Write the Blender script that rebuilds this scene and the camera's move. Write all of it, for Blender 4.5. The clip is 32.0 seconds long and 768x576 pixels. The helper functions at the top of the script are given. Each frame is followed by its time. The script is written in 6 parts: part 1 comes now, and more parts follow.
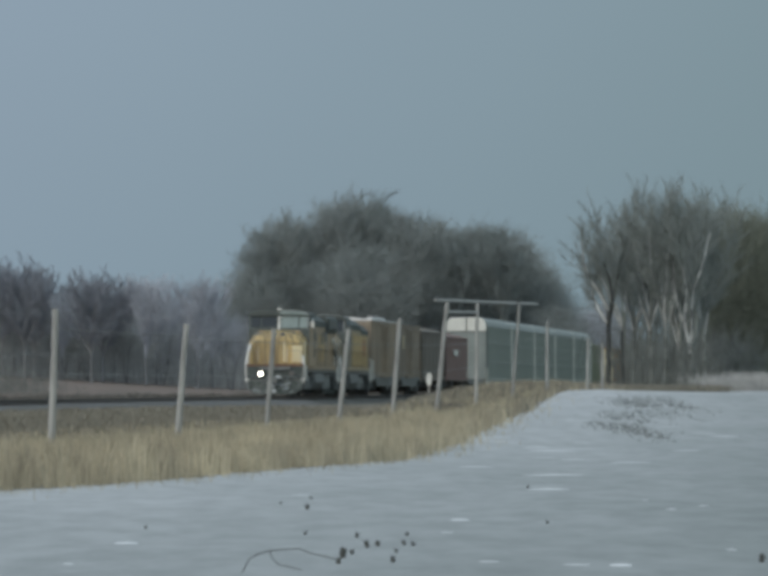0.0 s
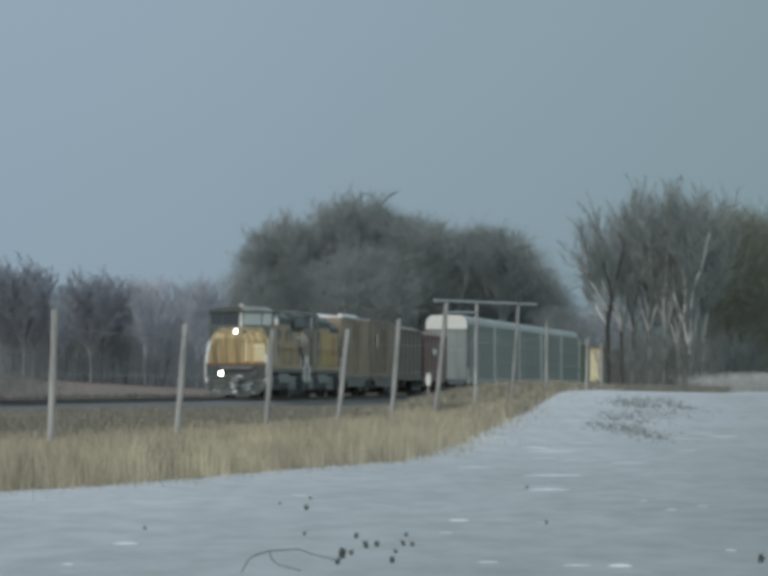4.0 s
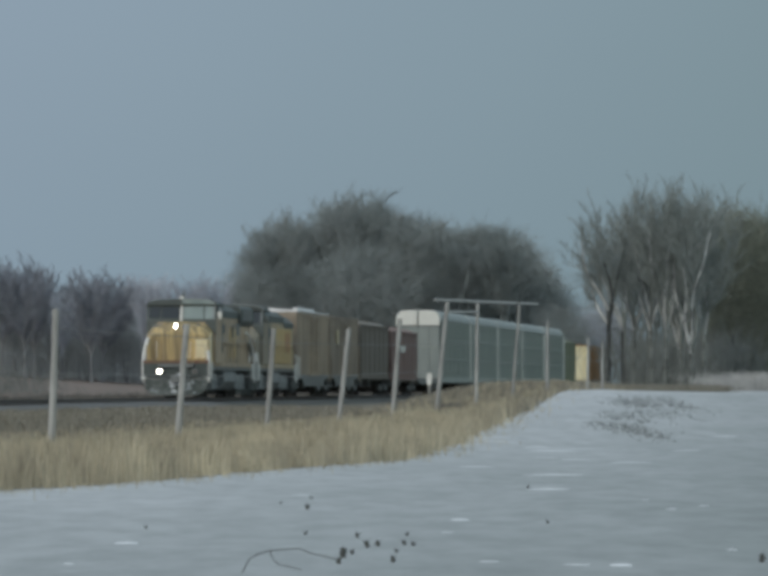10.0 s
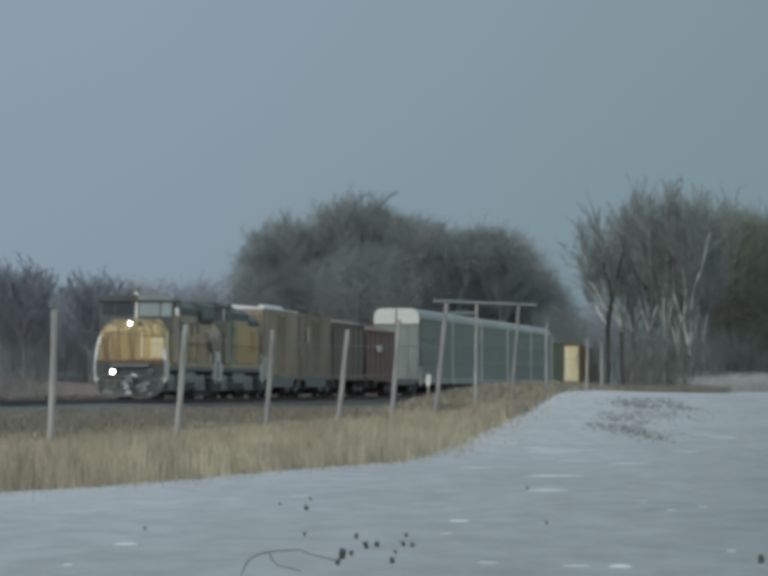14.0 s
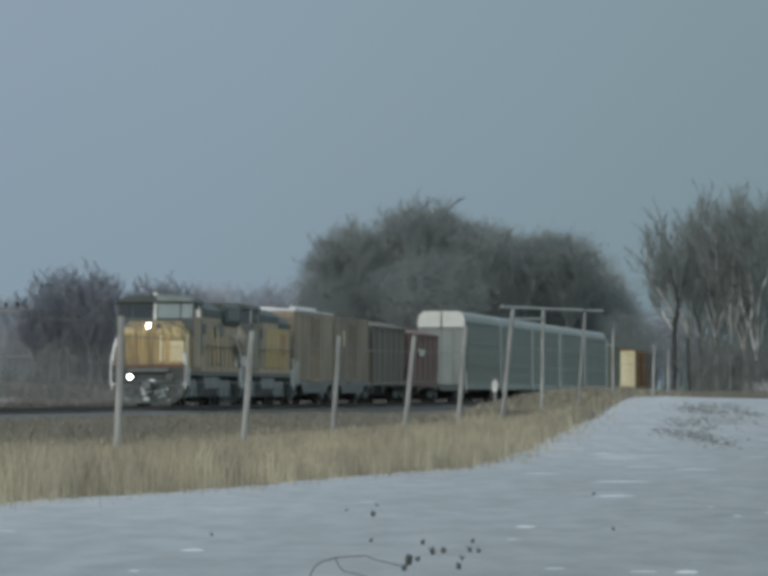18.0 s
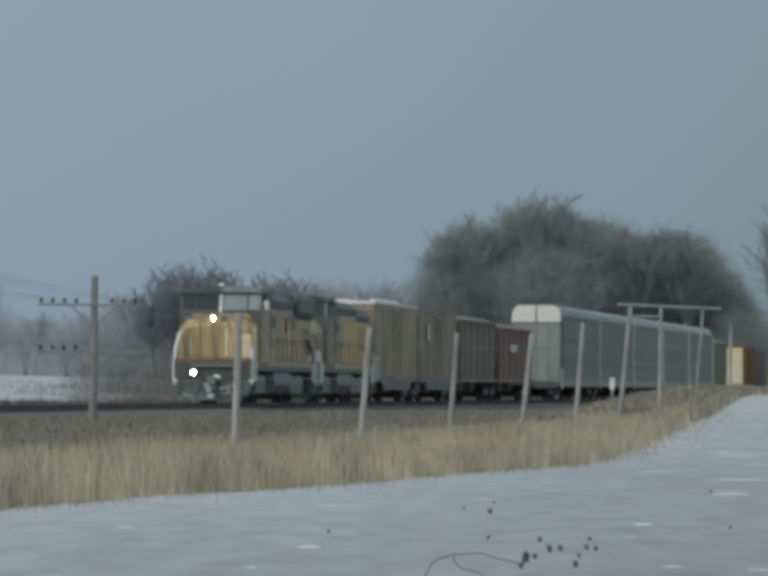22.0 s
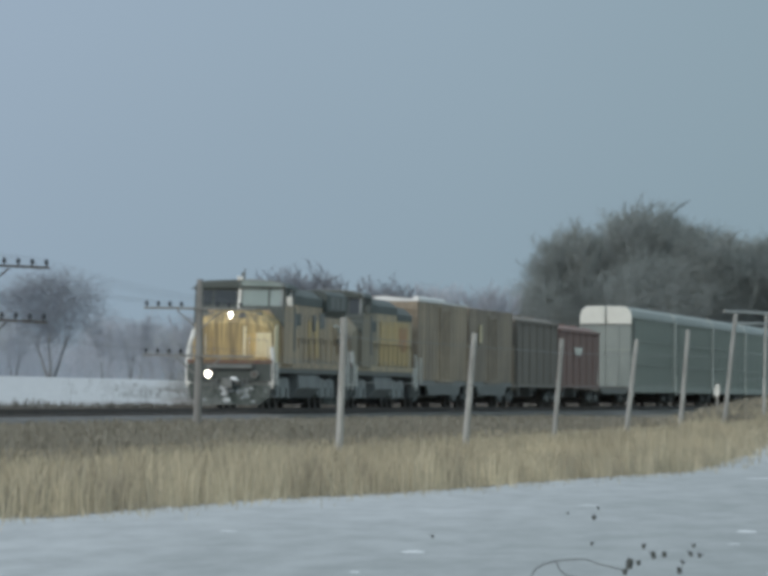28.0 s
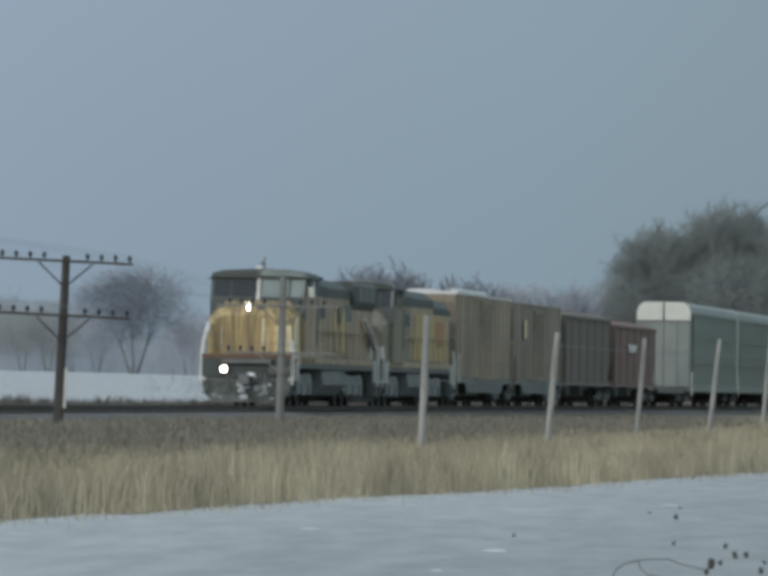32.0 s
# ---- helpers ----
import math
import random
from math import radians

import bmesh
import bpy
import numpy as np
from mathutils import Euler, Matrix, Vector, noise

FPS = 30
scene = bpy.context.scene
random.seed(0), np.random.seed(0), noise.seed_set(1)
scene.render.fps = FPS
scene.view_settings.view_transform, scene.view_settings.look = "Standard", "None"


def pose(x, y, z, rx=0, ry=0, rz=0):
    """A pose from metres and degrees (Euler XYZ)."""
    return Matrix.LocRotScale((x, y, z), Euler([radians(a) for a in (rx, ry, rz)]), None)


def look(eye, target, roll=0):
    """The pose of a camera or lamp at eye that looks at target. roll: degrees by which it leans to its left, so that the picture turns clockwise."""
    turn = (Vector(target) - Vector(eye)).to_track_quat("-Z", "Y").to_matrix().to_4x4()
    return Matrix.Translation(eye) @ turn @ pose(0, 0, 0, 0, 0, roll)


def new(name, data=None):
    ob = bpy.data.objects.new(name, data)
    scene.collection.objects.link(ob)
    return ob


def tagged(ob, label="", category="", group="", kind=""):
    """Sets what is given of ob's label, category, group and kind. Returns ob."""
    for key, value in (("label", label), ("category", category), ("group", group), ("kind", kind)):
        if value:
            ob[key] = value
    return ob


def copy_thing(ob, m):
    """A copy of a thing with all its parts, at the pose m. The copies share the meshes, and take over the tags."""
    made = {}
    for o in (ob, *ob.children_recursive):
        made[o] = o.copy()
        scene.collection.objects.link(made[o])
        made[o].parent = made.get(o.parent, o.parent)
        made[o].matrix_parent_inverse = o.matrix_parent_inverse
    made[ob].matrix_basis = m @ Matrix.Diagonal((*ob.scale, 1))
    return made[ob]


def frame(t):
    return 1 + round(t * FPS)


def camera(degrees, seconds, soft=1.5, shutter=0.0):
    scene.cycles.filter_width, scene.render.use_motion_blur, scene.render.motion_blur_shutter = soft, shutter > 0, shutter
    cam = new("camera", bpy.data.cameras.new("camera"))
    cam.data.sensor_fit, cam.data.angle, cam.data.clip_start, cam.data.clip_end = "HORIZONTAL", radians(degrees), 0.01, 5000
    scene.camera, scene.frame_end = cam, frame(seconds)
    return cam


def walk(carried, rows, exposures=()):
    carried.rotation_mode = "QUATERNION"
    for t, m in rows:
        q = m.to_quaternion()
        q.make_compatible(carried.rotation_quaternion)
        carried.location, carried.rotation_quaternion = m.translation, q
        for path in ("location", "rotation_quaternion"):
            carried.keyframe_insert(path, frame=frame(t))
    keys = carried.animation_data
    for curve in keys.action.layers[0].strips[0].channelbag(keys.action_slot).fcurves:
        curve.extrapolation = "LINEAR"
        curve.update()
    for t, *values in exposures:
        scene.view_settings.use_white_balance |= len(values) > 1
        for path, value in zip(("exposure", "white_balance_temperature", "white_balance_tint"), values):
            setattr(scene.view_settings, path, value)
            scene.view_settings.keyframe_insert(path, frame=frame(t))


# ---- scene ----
# The camera stands on the field and pans slowly to its left.
SECONDS = 32.0
cam = camera(6.2, SECONDS, soft=4.5)
EYE = (0.0, 0.0, 1.2)
TILT = 0.8072
# seconds, degrees turned to the left, tilted up and leaned to the left
PAN = [(0.0, -0.0093, -0.0049, 0.0), (0.5, -0.0093, -0.0049, 0.0), (1.0, -0.0083, -0.0041, 0.0), (1.5, -0.0045, -0.0049, 0.0), (2.0, -0.0115, -0.0043, 0.0), (2.5, -0.0138, -0.0019, 0.0), (3.0, -0.0153, -0.0043, 0.0), (3.5, -0.0159, -0.001, 0.0), (5.5, -0.014, -0.0026, 0.0), (6.0, -0.0113, -0.0029, 0.0), (6.5, -0.0099, -0.0039, 0.0), (7.0, -0.0081, -0.0029, 0.0), (7.5, -0.0072, -0.0051, 0.0), (8.0, -0.0058, -0.0055, 0.0), (8.5, -0.0057, -0.0034, 0.0), (9.0, -0.0097, -0.0041, 0.0), (9.5, -0.009, -0.0048, 0.0), (10.0, -0.0079, -0.0053, 0.0), (10.5, -0.0087, -0.0046, 0.0), (11.0, -0.0071, -0.0048, 0.0), (11.5, -0.0083, -0.0046, 0.0), (12.0, -0.0049, -0.0029, 0.0), (12.5, -0.0033, -0.0058, 0.0), (13.0, -0.0021, 0.0016, 0.0), (13.5, -0.0092, -0.0115, 0.0), (14.0, -0.0152, 0.0032, 0.0), (14.5, -0.005, -0.0056, 0.0), (16.5, 0.0777, 0.0227, -0.067), (17.0, 0.1655, 0.0451, -0.061), (17.5, 0.2758, 0.052, -0.052), (18.0, 0.5213, 0.0514, -0.029), (18.5, 0.6028, 0.0558, -0.004), (19.0, 0.6494, 0.0565, 0.048), (19.5, 0.7795, 0.0751, 0.087), (20.0, 0.9711, 0.0729, 0.116), (20.5, 1.0691, 0.0744, 0.144), (21.0, 1.2394, 0.0521, 0.159), (21.5, 1.2706, 0.0469, 0.135), (22.0, 1.4715, 0.0277, 0.124), (22.5, 1.4844, 0.0166, 0.119), (23.0, 1.526, 0.0407, 0.119), (23.5, 1.517, 0.035, 0.125), (24.0, 1.5131, 0.0566, 0.131), (24.5, 1.5377, 0.0534, 0.143), (26.5, 1.8505, 0.0474, 0.317), (27.0, 1.8831, 0.0337, 0.364), (27.5, 2.195, 0.0549, 0.414), (28.0, 2.3229, 0.0643, 0.483), (28.5, 2.3622, 0.0628, 0.582), (29.0, 2.4216, 0.0562, 0.633), (29.5, 2.4662, 0.0546, 0.701), (30.0, 2.5336, 0.0583, 0.747), (30.5, 2.805, 0.0172, 0.792), (31.0, 2.9326, 0.05, 0.808), (31.5, 2.9198, 0.0633, 0.831), (32.0, 2.9943, 0.0427, 0.826)]
STOPS = [(0.0, -0.05), (1.0, -0.05), (2.0, 0.06), (3.0, 0.07), (6.0, 0.10), (7.0, -0.06), (17.0, -0.07), (24.5, -0.09), (26.5, 0.06), (27.0, 0.09), (28.0, 0.13), (29.0, -0.06), (30.0, -0.06), (31.0, -0.06), (32.0, -0.06)]
walk(cam, [(t, pose(*EYE, 90 + TILT + up, 0, left) @ pose(0, 0, 0, 0, 0, lean)) for t, left, up, lean in PAN], STOPS)

# ---- light: a thin winter overcast with a weak, low, diffused sun behind the camera ----
SUN_FROM = Vector((-0.50, -0.80, 0.36)).normalized()
world = bpy.data.worlds.new("winter_sky")
scene.world = world
world.use_nodes = True
wn, wl = world.node_tree.nodes, world.node_tree.links
wn.clear()
w_out, w_bg = wn.new("ShaderNodeOutputWorld"), wn.new("ShaderNodeBackground")
w_sky = wn.new("ShaderNodeTexSky")
w_sky.sky_type, w_sky.sun_disc = "NISHITA", False
w_sky.sun_elevation = math.asin(SUN_FROM.z)
w_sky.sun_rotation = math.atan2(SUN_FROM.x, SUN_FROM.y)
w_sky.dust_density, w_sky.air_density = 3.0, 1.0
w_geo, w_sep, w_ramp = wn.new("ShaderNodeTexCoord"), wn.new("ShaderNodeSeparateXYZ"), wn.new("ShaderNodeValToRGB")
w_cloud = wn.new("ShaderNodeTexNoise")
w_cloud.inputs["Scale"].default_value, w_cloud.inputs["Detail"].default_value = 6.0, 3.0
w_ramp.color_ramp.elements[0].position, w_ramp.color_ramp.elements[0].color = 0.0, (0.233, 0.318, 0.364, 1)
w_ramp.color_ramp.elements[1].position, w_ramp.color_ramp.elements[1].color = 0.16, (0.272, 0.355, 0.437, 1)
top = w_ramp.color_ramp.elements.new(0.9)
top.color = (0.64, 0.74, 0.765, 1)
w_mul, w_mix = wn.new("ShaderNodeMixRGB"), wn.new("ShaderNodeMixRGB")
w_mul.blend_type = "MULTIPLY"
w_mul.inputs[0].default_value = 1.0
w_mul.inputs[2].default_value = (10, 10, 10, 1)
w_mix.inputs[0].default_value = 0.93
wl.new(w_geo.outputs["Generated"], w_sep.inputs[0])
wl.new(w_sep.outputs["Z"], w_ramp.inputs[0])
w_soft = wn.new("ShaderNodeMapRange")
w_soft.inputs["To Min"].default_value, w_soft.inputs["To Max"].default_value = 9.3, 10.7
wl.new(w_geo.outputs["Generated"], w_cloud.inputs["Vector"])
wl.new(w_cloud.outputs["Fac"], w_soft.inputs["Value"])
wl.new(w_soft.outputs[0], w_mul.inputs[2])
wl.new(w_ramp.outputs[0], w_mul.inputs[1])
wl.new(w_sky.outputs[0], w_mix.inputs[1])
wl.new(w_mul.outputs[0], w_mix.inputs[2])
w_side, w_tint = wn.new("ShaderNodeMapRange"), wn.new("ShaderNodeValToRGB")
w_side.inputs["From Min"].default_value, w_side.inputs["From Max"].default_value = -0.12, 0.06
w_tint.color_ramp.elements[0].color = (1.235, 1.19, 1.30, 1)
w_tint.color_ramp.elements[1].color = (0.875, 0.915, 0.90, 1)
w_grade = wn.new("ShaderNodeMixRGB")
w_grade.blend_type = "MULTIPLY"
w_grade.inputs[0].default_value = 1.0
wl.new(w_sep.outputs["X"], w_side.inputs["Value"])
wl.new(w_side.outputs[0], w_tint.inputs[0])
wl.new(w_mix.outputs[0], w_grade.inputs[1])
wl.new(w_tint.outputs[0], w_grade.inputs[2])
wl.new(w_grade.outputs[0], w_bg.inputs[0])
w_bg.inputs[1].default_value = 0.1
wl.new(w_bg.outputs[0], w_out.inputs[0])
sun = new("sun", bpy.data.lights.new("sun", "SUN"))
sun.data.energy, sun.data.angle, sun.data.color = 0.75, radians(12), (1.0, 0.955, 0.80)
sun.matrix_world = look(SUN_FROM * 100, (0, 0, 0))


# ---- materials ----
def material(name, base, other=None, rough=0.7, metal=0.0, size=1.0, mix=0.5, stretch=(1, 1, 1), bump=0.0, bump_size=20.0,
             island=0.0, thing=0.0, emit=0.0, coords="Object"):
    """Two-scale procedural surface: broad stains and fine grain between two colours."""
    m = bpy.data.materials.new(name)
    m.use_nodes = True
    n, l = m.node_tree.nodes, m.node_tree.links
    b = n["Principled BSDF"]
    b.inputs["Roughness"].default_value, b.inputs["Metallic"].default_value = rough, metal
    other = other or tuple(c * 0.7 for c in base)
    tc, mp = n.new("ShaderNodeTexCoord"), n.new("ShaderNodeMapping")
    mp.inputs["Scale"].default_value = stretch
    l.new(tc.outputs[coords], mp.inputs[0])
    big, fine = n.new("ShaderNodeTexNoise"), n.new("ShaderNodeTexNoise")
    big.inputs["Scale"].default_value, big.inputs["Detail"].default_value = size, 4.0
    fine.inputs["Scale"].default_value, fine.inputs["Detail"].default_value = bump_size, 6.0
    for node in (big, fine):
        l.new(mp.outputs[0], node.inputs["Vector"])
    ramp = n.new("ShaderNodeMapRange")
    ramp.inputs["From Min"].default_value, ramp.inputs["From Max"].default_value = 0.35, 0.68
    ramp.inputs["To Max"].default_value = 2 * mix
    ramp.clamp = True
    add = n.new("ShaderNodeMath")
    add.operation = "MULTIPLY_ADD"
    add.inputs[1].default_value = 0.35
    sub = n.new("ShaderNodeMath")
    sub.operation = "SUBTRACT"
    sub.inputs[1].default_value = 0.175
    l.new(fine.outputs["Fac"], add.inputs[0])
    l.new(big.outputs["Fac"], sub.inputs[0])
    l.new(sub.outputs[0], add.inputs[2])
    l.new(add.outputs[0], ramp.inputs["Value"])
    col = n.new("ShaderNodeMixRGB")
    col.inputs[1].default_value, col.inputs[2].default_value = (*base, 1), (*other, 1)
    l.new(ramp.outputs[0], col.inputs[0])
    last = col.outputs[0]
    for amount, node_kind, socket in ((island, "ShaderNodeNewGeometry", "Random Per Island"), (thing, "ShaderNodeObjectInfo", "Random")):
        if amount:
            src, rng, mul = n.new(node_kind), n.new("ShaderNodeMapRange"), n.new("ShaderNodeMixRGB")
            rng.inputs["To Min"].default_value, rng.inputs["To Max"].default_value = 1 - amount, 1 + amount
            mul.blend_type = "MULTIPLY"
            mul.inputs[0].default_value = 1.0
            l.new(src.outputs[socket], rng.inputs["Value"])
            l.new(last, mul.inputs[1])
            l.new(rng.outputs[0], mul.inputs[2])
            last = mul.outputs[0]
    l.new(last, b.inputs["Base Color"])
    if bump:
        bp = n.new("ShaderNodeBump")
        bp.inputs["Strength"].default_value, bp.inputs["Distance"].default_value = 1.0, bump
        l.new(fine.outputs["Fac"], bp.inputs["Height"])
        l.new(bp.outputs[0], b.inputs["Normal"])
    if emit:
        b.inputs["Emission Color"].default_value, b.inputs["Emission Strength"].default_value = (1.0, 0.95, 0.82, 1), emit
    return m


YELLOW = material("armour_yellow_paint", (0.64, 0.475, 0.22), (0.27, 0.205, 0.11), 0.5, size=2.3, mix=0.66, stretch=(1.6, 2.4, 0.16), bump_size=7)
YELLOW_CLEAN = material("pale_yellow_paint", (0.88, 0.78, 0.52), (0.74, 0.60, 0.34), 0.45, size=2.2, mix=0.4, stretch=(2, 2, 0.3), bump_size=8)
YELLOW_MID = material("weathered_yellow_paint", (0.74, 0.54, 0.24), (0.42, 0.30, 0.13), 0.5, size=1.8, mix=0.5, stretch=(2, 3, 0.2), bump_size=8)
YELLOW_DIRTY = material("road_grimed_yellow_paint", (0.56, 0.435, 0.29), (0.36, 0.29, 0.215), 0.6, size=0.7, mix=0.66, stretch=(1.9, 1, 0.2), bump_size=7)
GREY_ROOF = material("dark_grey_roof_paint", (0.10, 0.118, 0.112), (0.076, 0.09, 0.086), 0.6, size=1.2, stretch=(1, 1, 0.4))
PLOW_STEEL = material("dirty_dark_plow_steel", (0.055, 0.068, 0.062), (0.17, 0.185, 0.175), 0.8, size=3.2, mix=0.45, bump=0.01)
TRUCK_GREY = material("silver_grey_truck_paint", (0.36, 0.38, 0.375), (0.25, 0.262, 0.26), 0.6, size=2.5)
# Black raised towards grey: the haze over dark parts, put into their colour.
BLACK = material("haze_lifted_black_steel", (0.18, 0.195, 0.19), (0.23, 0.236, 0.23), 0.65, size=3)
RED_STRIPE = material("red_stripe_paint", (0.185, 0.085, 0.06), (0.20, 0.135, 0.085), 0.55, size=2.5, mix=0.6)
WHITE_PAINT = material("white_rail_paint", (0.88, 0.87, 0.82), (0.66, 0.65, 0.61), 0.5, size=3)
GLASS = material("tinted_cab_glass", (0.03, 0.04, 0.045), (0.045, 0.055, 0.06), 0.12, size=0.5)
# The sky's reflection is painted in as a paler base colour.
GLASS_PALE = material("sky_painted_cab_glass", (0.27, 0.33, 0.315), (0.36, 0.42, 0.40), 0.12, size=0.8)
LAMP = material("lit_lamp_lens", (0.9, 0.88, 0.8), emit=14.0)
LAMP_OFF = material("unlit_lamp_lens", (0.18, 0.16, 0.14), rough=0.2)
STEEL = material("wheel_steel", (0.16, 0.15, 0.14), (0.09, 0.07, 0.055), 0.45, 0.7, size=4)
RAIL_STEEL = material("rail_steel", (0.10, 0.075, 0.06), (0.06, 0.045, 0.04), 0.5, 0.4, size=2)
SNOW_CAKED = material("caked_snow", (0.80, 0.83, 0.85), (0.30, 0.33, 0.34), 0.8, size=2.4, mix=0.65, bump=0.03)
YELLOW_TRAIL = material("dulled_yellow_paint", (0.57, 0.455, 0.285), (0.39, 0.32, 0.225), 0.55, size=0.8, mix=0.55, stretch=(1.6, 1, 0.2), bump_size=7)
RUST_STREAK = material("rust_stained_yellow", (0.40, 0.27, 0.12), (0.28, 0.19, 0.10), 0.7, size=3)
SOOTED = material("soot_darkened_yellow_paint", (0.38, 0.325, 0.24), (0.25, 0.225, 0.18), 0.7, size=0.9, mix=0.6, stretch=(1.6, 1, 0.2), bump_size=7)
EMBLEM = material("faded_orange_red_paint", (0.52, 0.26, 0.13), (0.46, 0.31, 0.16), 0.6, size=1.2)
TANK_GREY = material("road_grimed_grey_paint", (0.27, 0.285, 0.285), (0.19, 0.20, 0.20), 0.7, size=1.2)
BOX_TAN = material("dusty_tan_paint", (0.43, 0.36, 0.285), (0.255, 0.222, 0.185), 0.7, size=0.45, mix=0.6, stretch=(0.8, 1, 0.4), bump_size=5)
BOX_BROWN = material("weathered_tan_brown_paint", (0.51, 0.42, 0.315), (0.29, 0.243, 0.195), 0.7, size=0.45, mix=0.62, stretch=(0.8, 1, 0.4), bump_size=5)
BOX_DARK = material("sooty_dark_brown_paint", (0.235, 0.21, 0.18), (0.17, 0.155, 0.138), 0.75, size=0.6, mix=0.5, stretch=(1.4, 1, 0.3))
BOX_RED = material("oxide_red_paint", (0.28, 0.175, 0.155), (0.21, 0.15, 0.135), 0.7, size=0.6, mix=0.5, stretch=(1.4, 1, 0.3))
BOX_YELLOW = material("faded_yellow_boxcar_paint", (0.88, 0.82, 0.58), (0.74, 0.66, 0.42), 0.6, size=0.8)
BOX_ORANGE = material("rusty_orange_boxcar_paint", (0.32, 0.17, 0.06), (0.2, 0.12, 0.06), 0.7, size=0.6, stretch=(1.4, 1, 0.3))
BOX_OLIVE = material("grimy_olive_green_paint", (0.22, 0.245, 0.155), (0.16, 0.175, 0.12), 0.75, size=0.6, mix=0.5, stretch=(1.4, 1, 0.3))
ROOF_SNOW = material("snow_on_car_roof", (0.93, 0.93, 0.93), (0.84, 0.84, 0.84), 0.8, size=1.5, mix=0.3)
RACK_GREY = material("galvanised_rack_panel", (0.40, 0.44, 0.405), (0.31, 0.345, 0.318), 0.6, size=0.8, stretch=(1.5, 1, 0.3))
RACK_END = material("pale_grey_end_door", (0.31, 0.345, 0.33), (0.24, 0.275, 0.265), 0.55, size=0.9, stretch=(1, 1, 0.4))
RACK_ROOF = material("galvanised_rack_roof", (0.42, 0.455, 0.44), (0.34, 0.37, 0.36), 0.55, size=0.7)
RACK_CAP = material("white_end_cap_paint", (0.86, 0.86, 0.80), (0.74, 0.74, 0.68), 0.5, size=1.5, mix=0.3)
PALE_POST = material("weathered_silver_wood", (0.47, 0.47, 0.445), (0.25, 0.248, 0.235), 0.85, size=3, stretch=(3, 3, 0.5), bump=0.004, bump_size=40, thing=0.15)
POLE_WOOD = material("creosoted_pole_wood", (0.06, 0.055, 0.05), (0.105, 0.097, 0.088), 0.8, size=1.5, stretch=(4, 4, 0.4), bump=0.004)
INSULATOR = material("dark_glass_insulator", (0.03, 0.035, 0.04), rough=0.2)
WIRE = material("dull_wire", (0.22, 0.22, 0.22), rough=0.5, metal=0.5)
FENCE_WIRE = material("frosted_fence_wire", (0.34, 0.34, 0.33), (0.26, 0.26, 0.25), 0.6)
SNOW = material("wind_packed_snow", (0.575, 0.592, 0.603), (0.40, 0.416, 0.424), 0.75, size=5.5, mix=0.36, stretch=(0.5, 0.09, 1), bump=0.004, bump_size=24)
FIELD_BROWN = material("brown_stubble_field", (0.225, 0.165, 0.135), (0.15, 0.125, 0.105), 0.9, size=0.3, stretch=(1, 0.42, 1), bump=0.03, bump_size=6)
DUSTED = material("snow_dusted_stubble", (0.40, 0.385, 0.37), (0.24, 0.215, 0.19), 0.9, size=0.5, stretch=(1, 0.42, 1), bump=0.02, bump_size=6)
EARTH = material("dead_grass_ground", (0.23, 0.21, 0.168), (0.17, 0.158, 0.13), 0.9, size=0.4, stretch=(1, 0.42, 1), bump=0.03, bump_size=8)
BALLAST = material("dirty_ballast", (0.165, 0.165, 0.16), (0.115, 0.116, 0.113), 0.9, size=1.0, bump=0.03, bump_size=14)
TIE_WOOD = material("creosoted_tie", (0.06, 0.05, 0.042), rough=0.85, size=3, thing=0.2)
WEED_GREY = material("grey_ditch_weeds", (0.17, 0.165, 0.15), (0.12, 0.118, 0.108), 0.9, size=0.5, island=0.35)
STRAW = material("dry_straw_grass", (0.63, 0.56, 0.40), (0.27, 0.24, 0.185), 0.85, size=0.9, mix=0.5, stretch=(1, 0.4, 0.3), bump_size=6, island=0.2)
WEED = material("grey_brown_weeds", (0.282, 0.265, 0.217), (0.205, 0.195, 0.163), 0.9, size=0.5, island=0.25)
BARK_DARK = material("dark_winter_bark", (0.205, 0.222, 0.208), (0.155, 0.168, 0.158), 0.9, size=2, island=0.3)
# Sunlight on the limbs is painted in as this paler bark.
BARK_PALE = material("pale_sunlit_bark", (0.70, 0.71, 0.69), (0.2, 0.205, 0.2), 0.85, size=1.4, stretch=(2, 2, 0.6))
POLE_PALE = material("bleached_pole_wood", (0.315, 0.31, 0.295), (0.20, 0.198, 0.19), 0.85, size=1.5, stretch=(4, 4, 0.4), bump=0.004)
SOIL = material("bare_frozen_soil", (0.19, 0.208, 0.21), (0.30, 0.317, 0.32), 0.9, size=2.0, bump=0.01)
DRIFT = material("fresh_snow_ridge", (0.80, 0.815, 0.83), (0.68, 0.695, 0.71), 0.7, size=1.0)
# Distance haze is painted into this bark as a paler colour.
BARK_MIST = material("haze_paled_bark", (0.49, 0.515, 0.57), (0.39, 0.413, 0.46), 0.85, size=1.2, island=0.2)
# Winter bark, lightened in colour for the haze over the grove.
BARK_GROVE = material("grey_green_winter_bark", (0.288, 0.318, 0.312), (0.226, 0.25, 0.245), 0.9, size=2, island=0.15)
BARK_LINE = material("grey_trunk_bark", (0.28, 0.29, 0.30), (0.2, 0.208, 0.215), 0.9, size=2)
# These two barks are blued and greyed to stand in for haze.
BARK_DUSK = material("haze_blued_bark", (0.29, 0.312, 0.355), (0.22, 0.237, 0.27), 0.85, size=1.2, island=0.2)
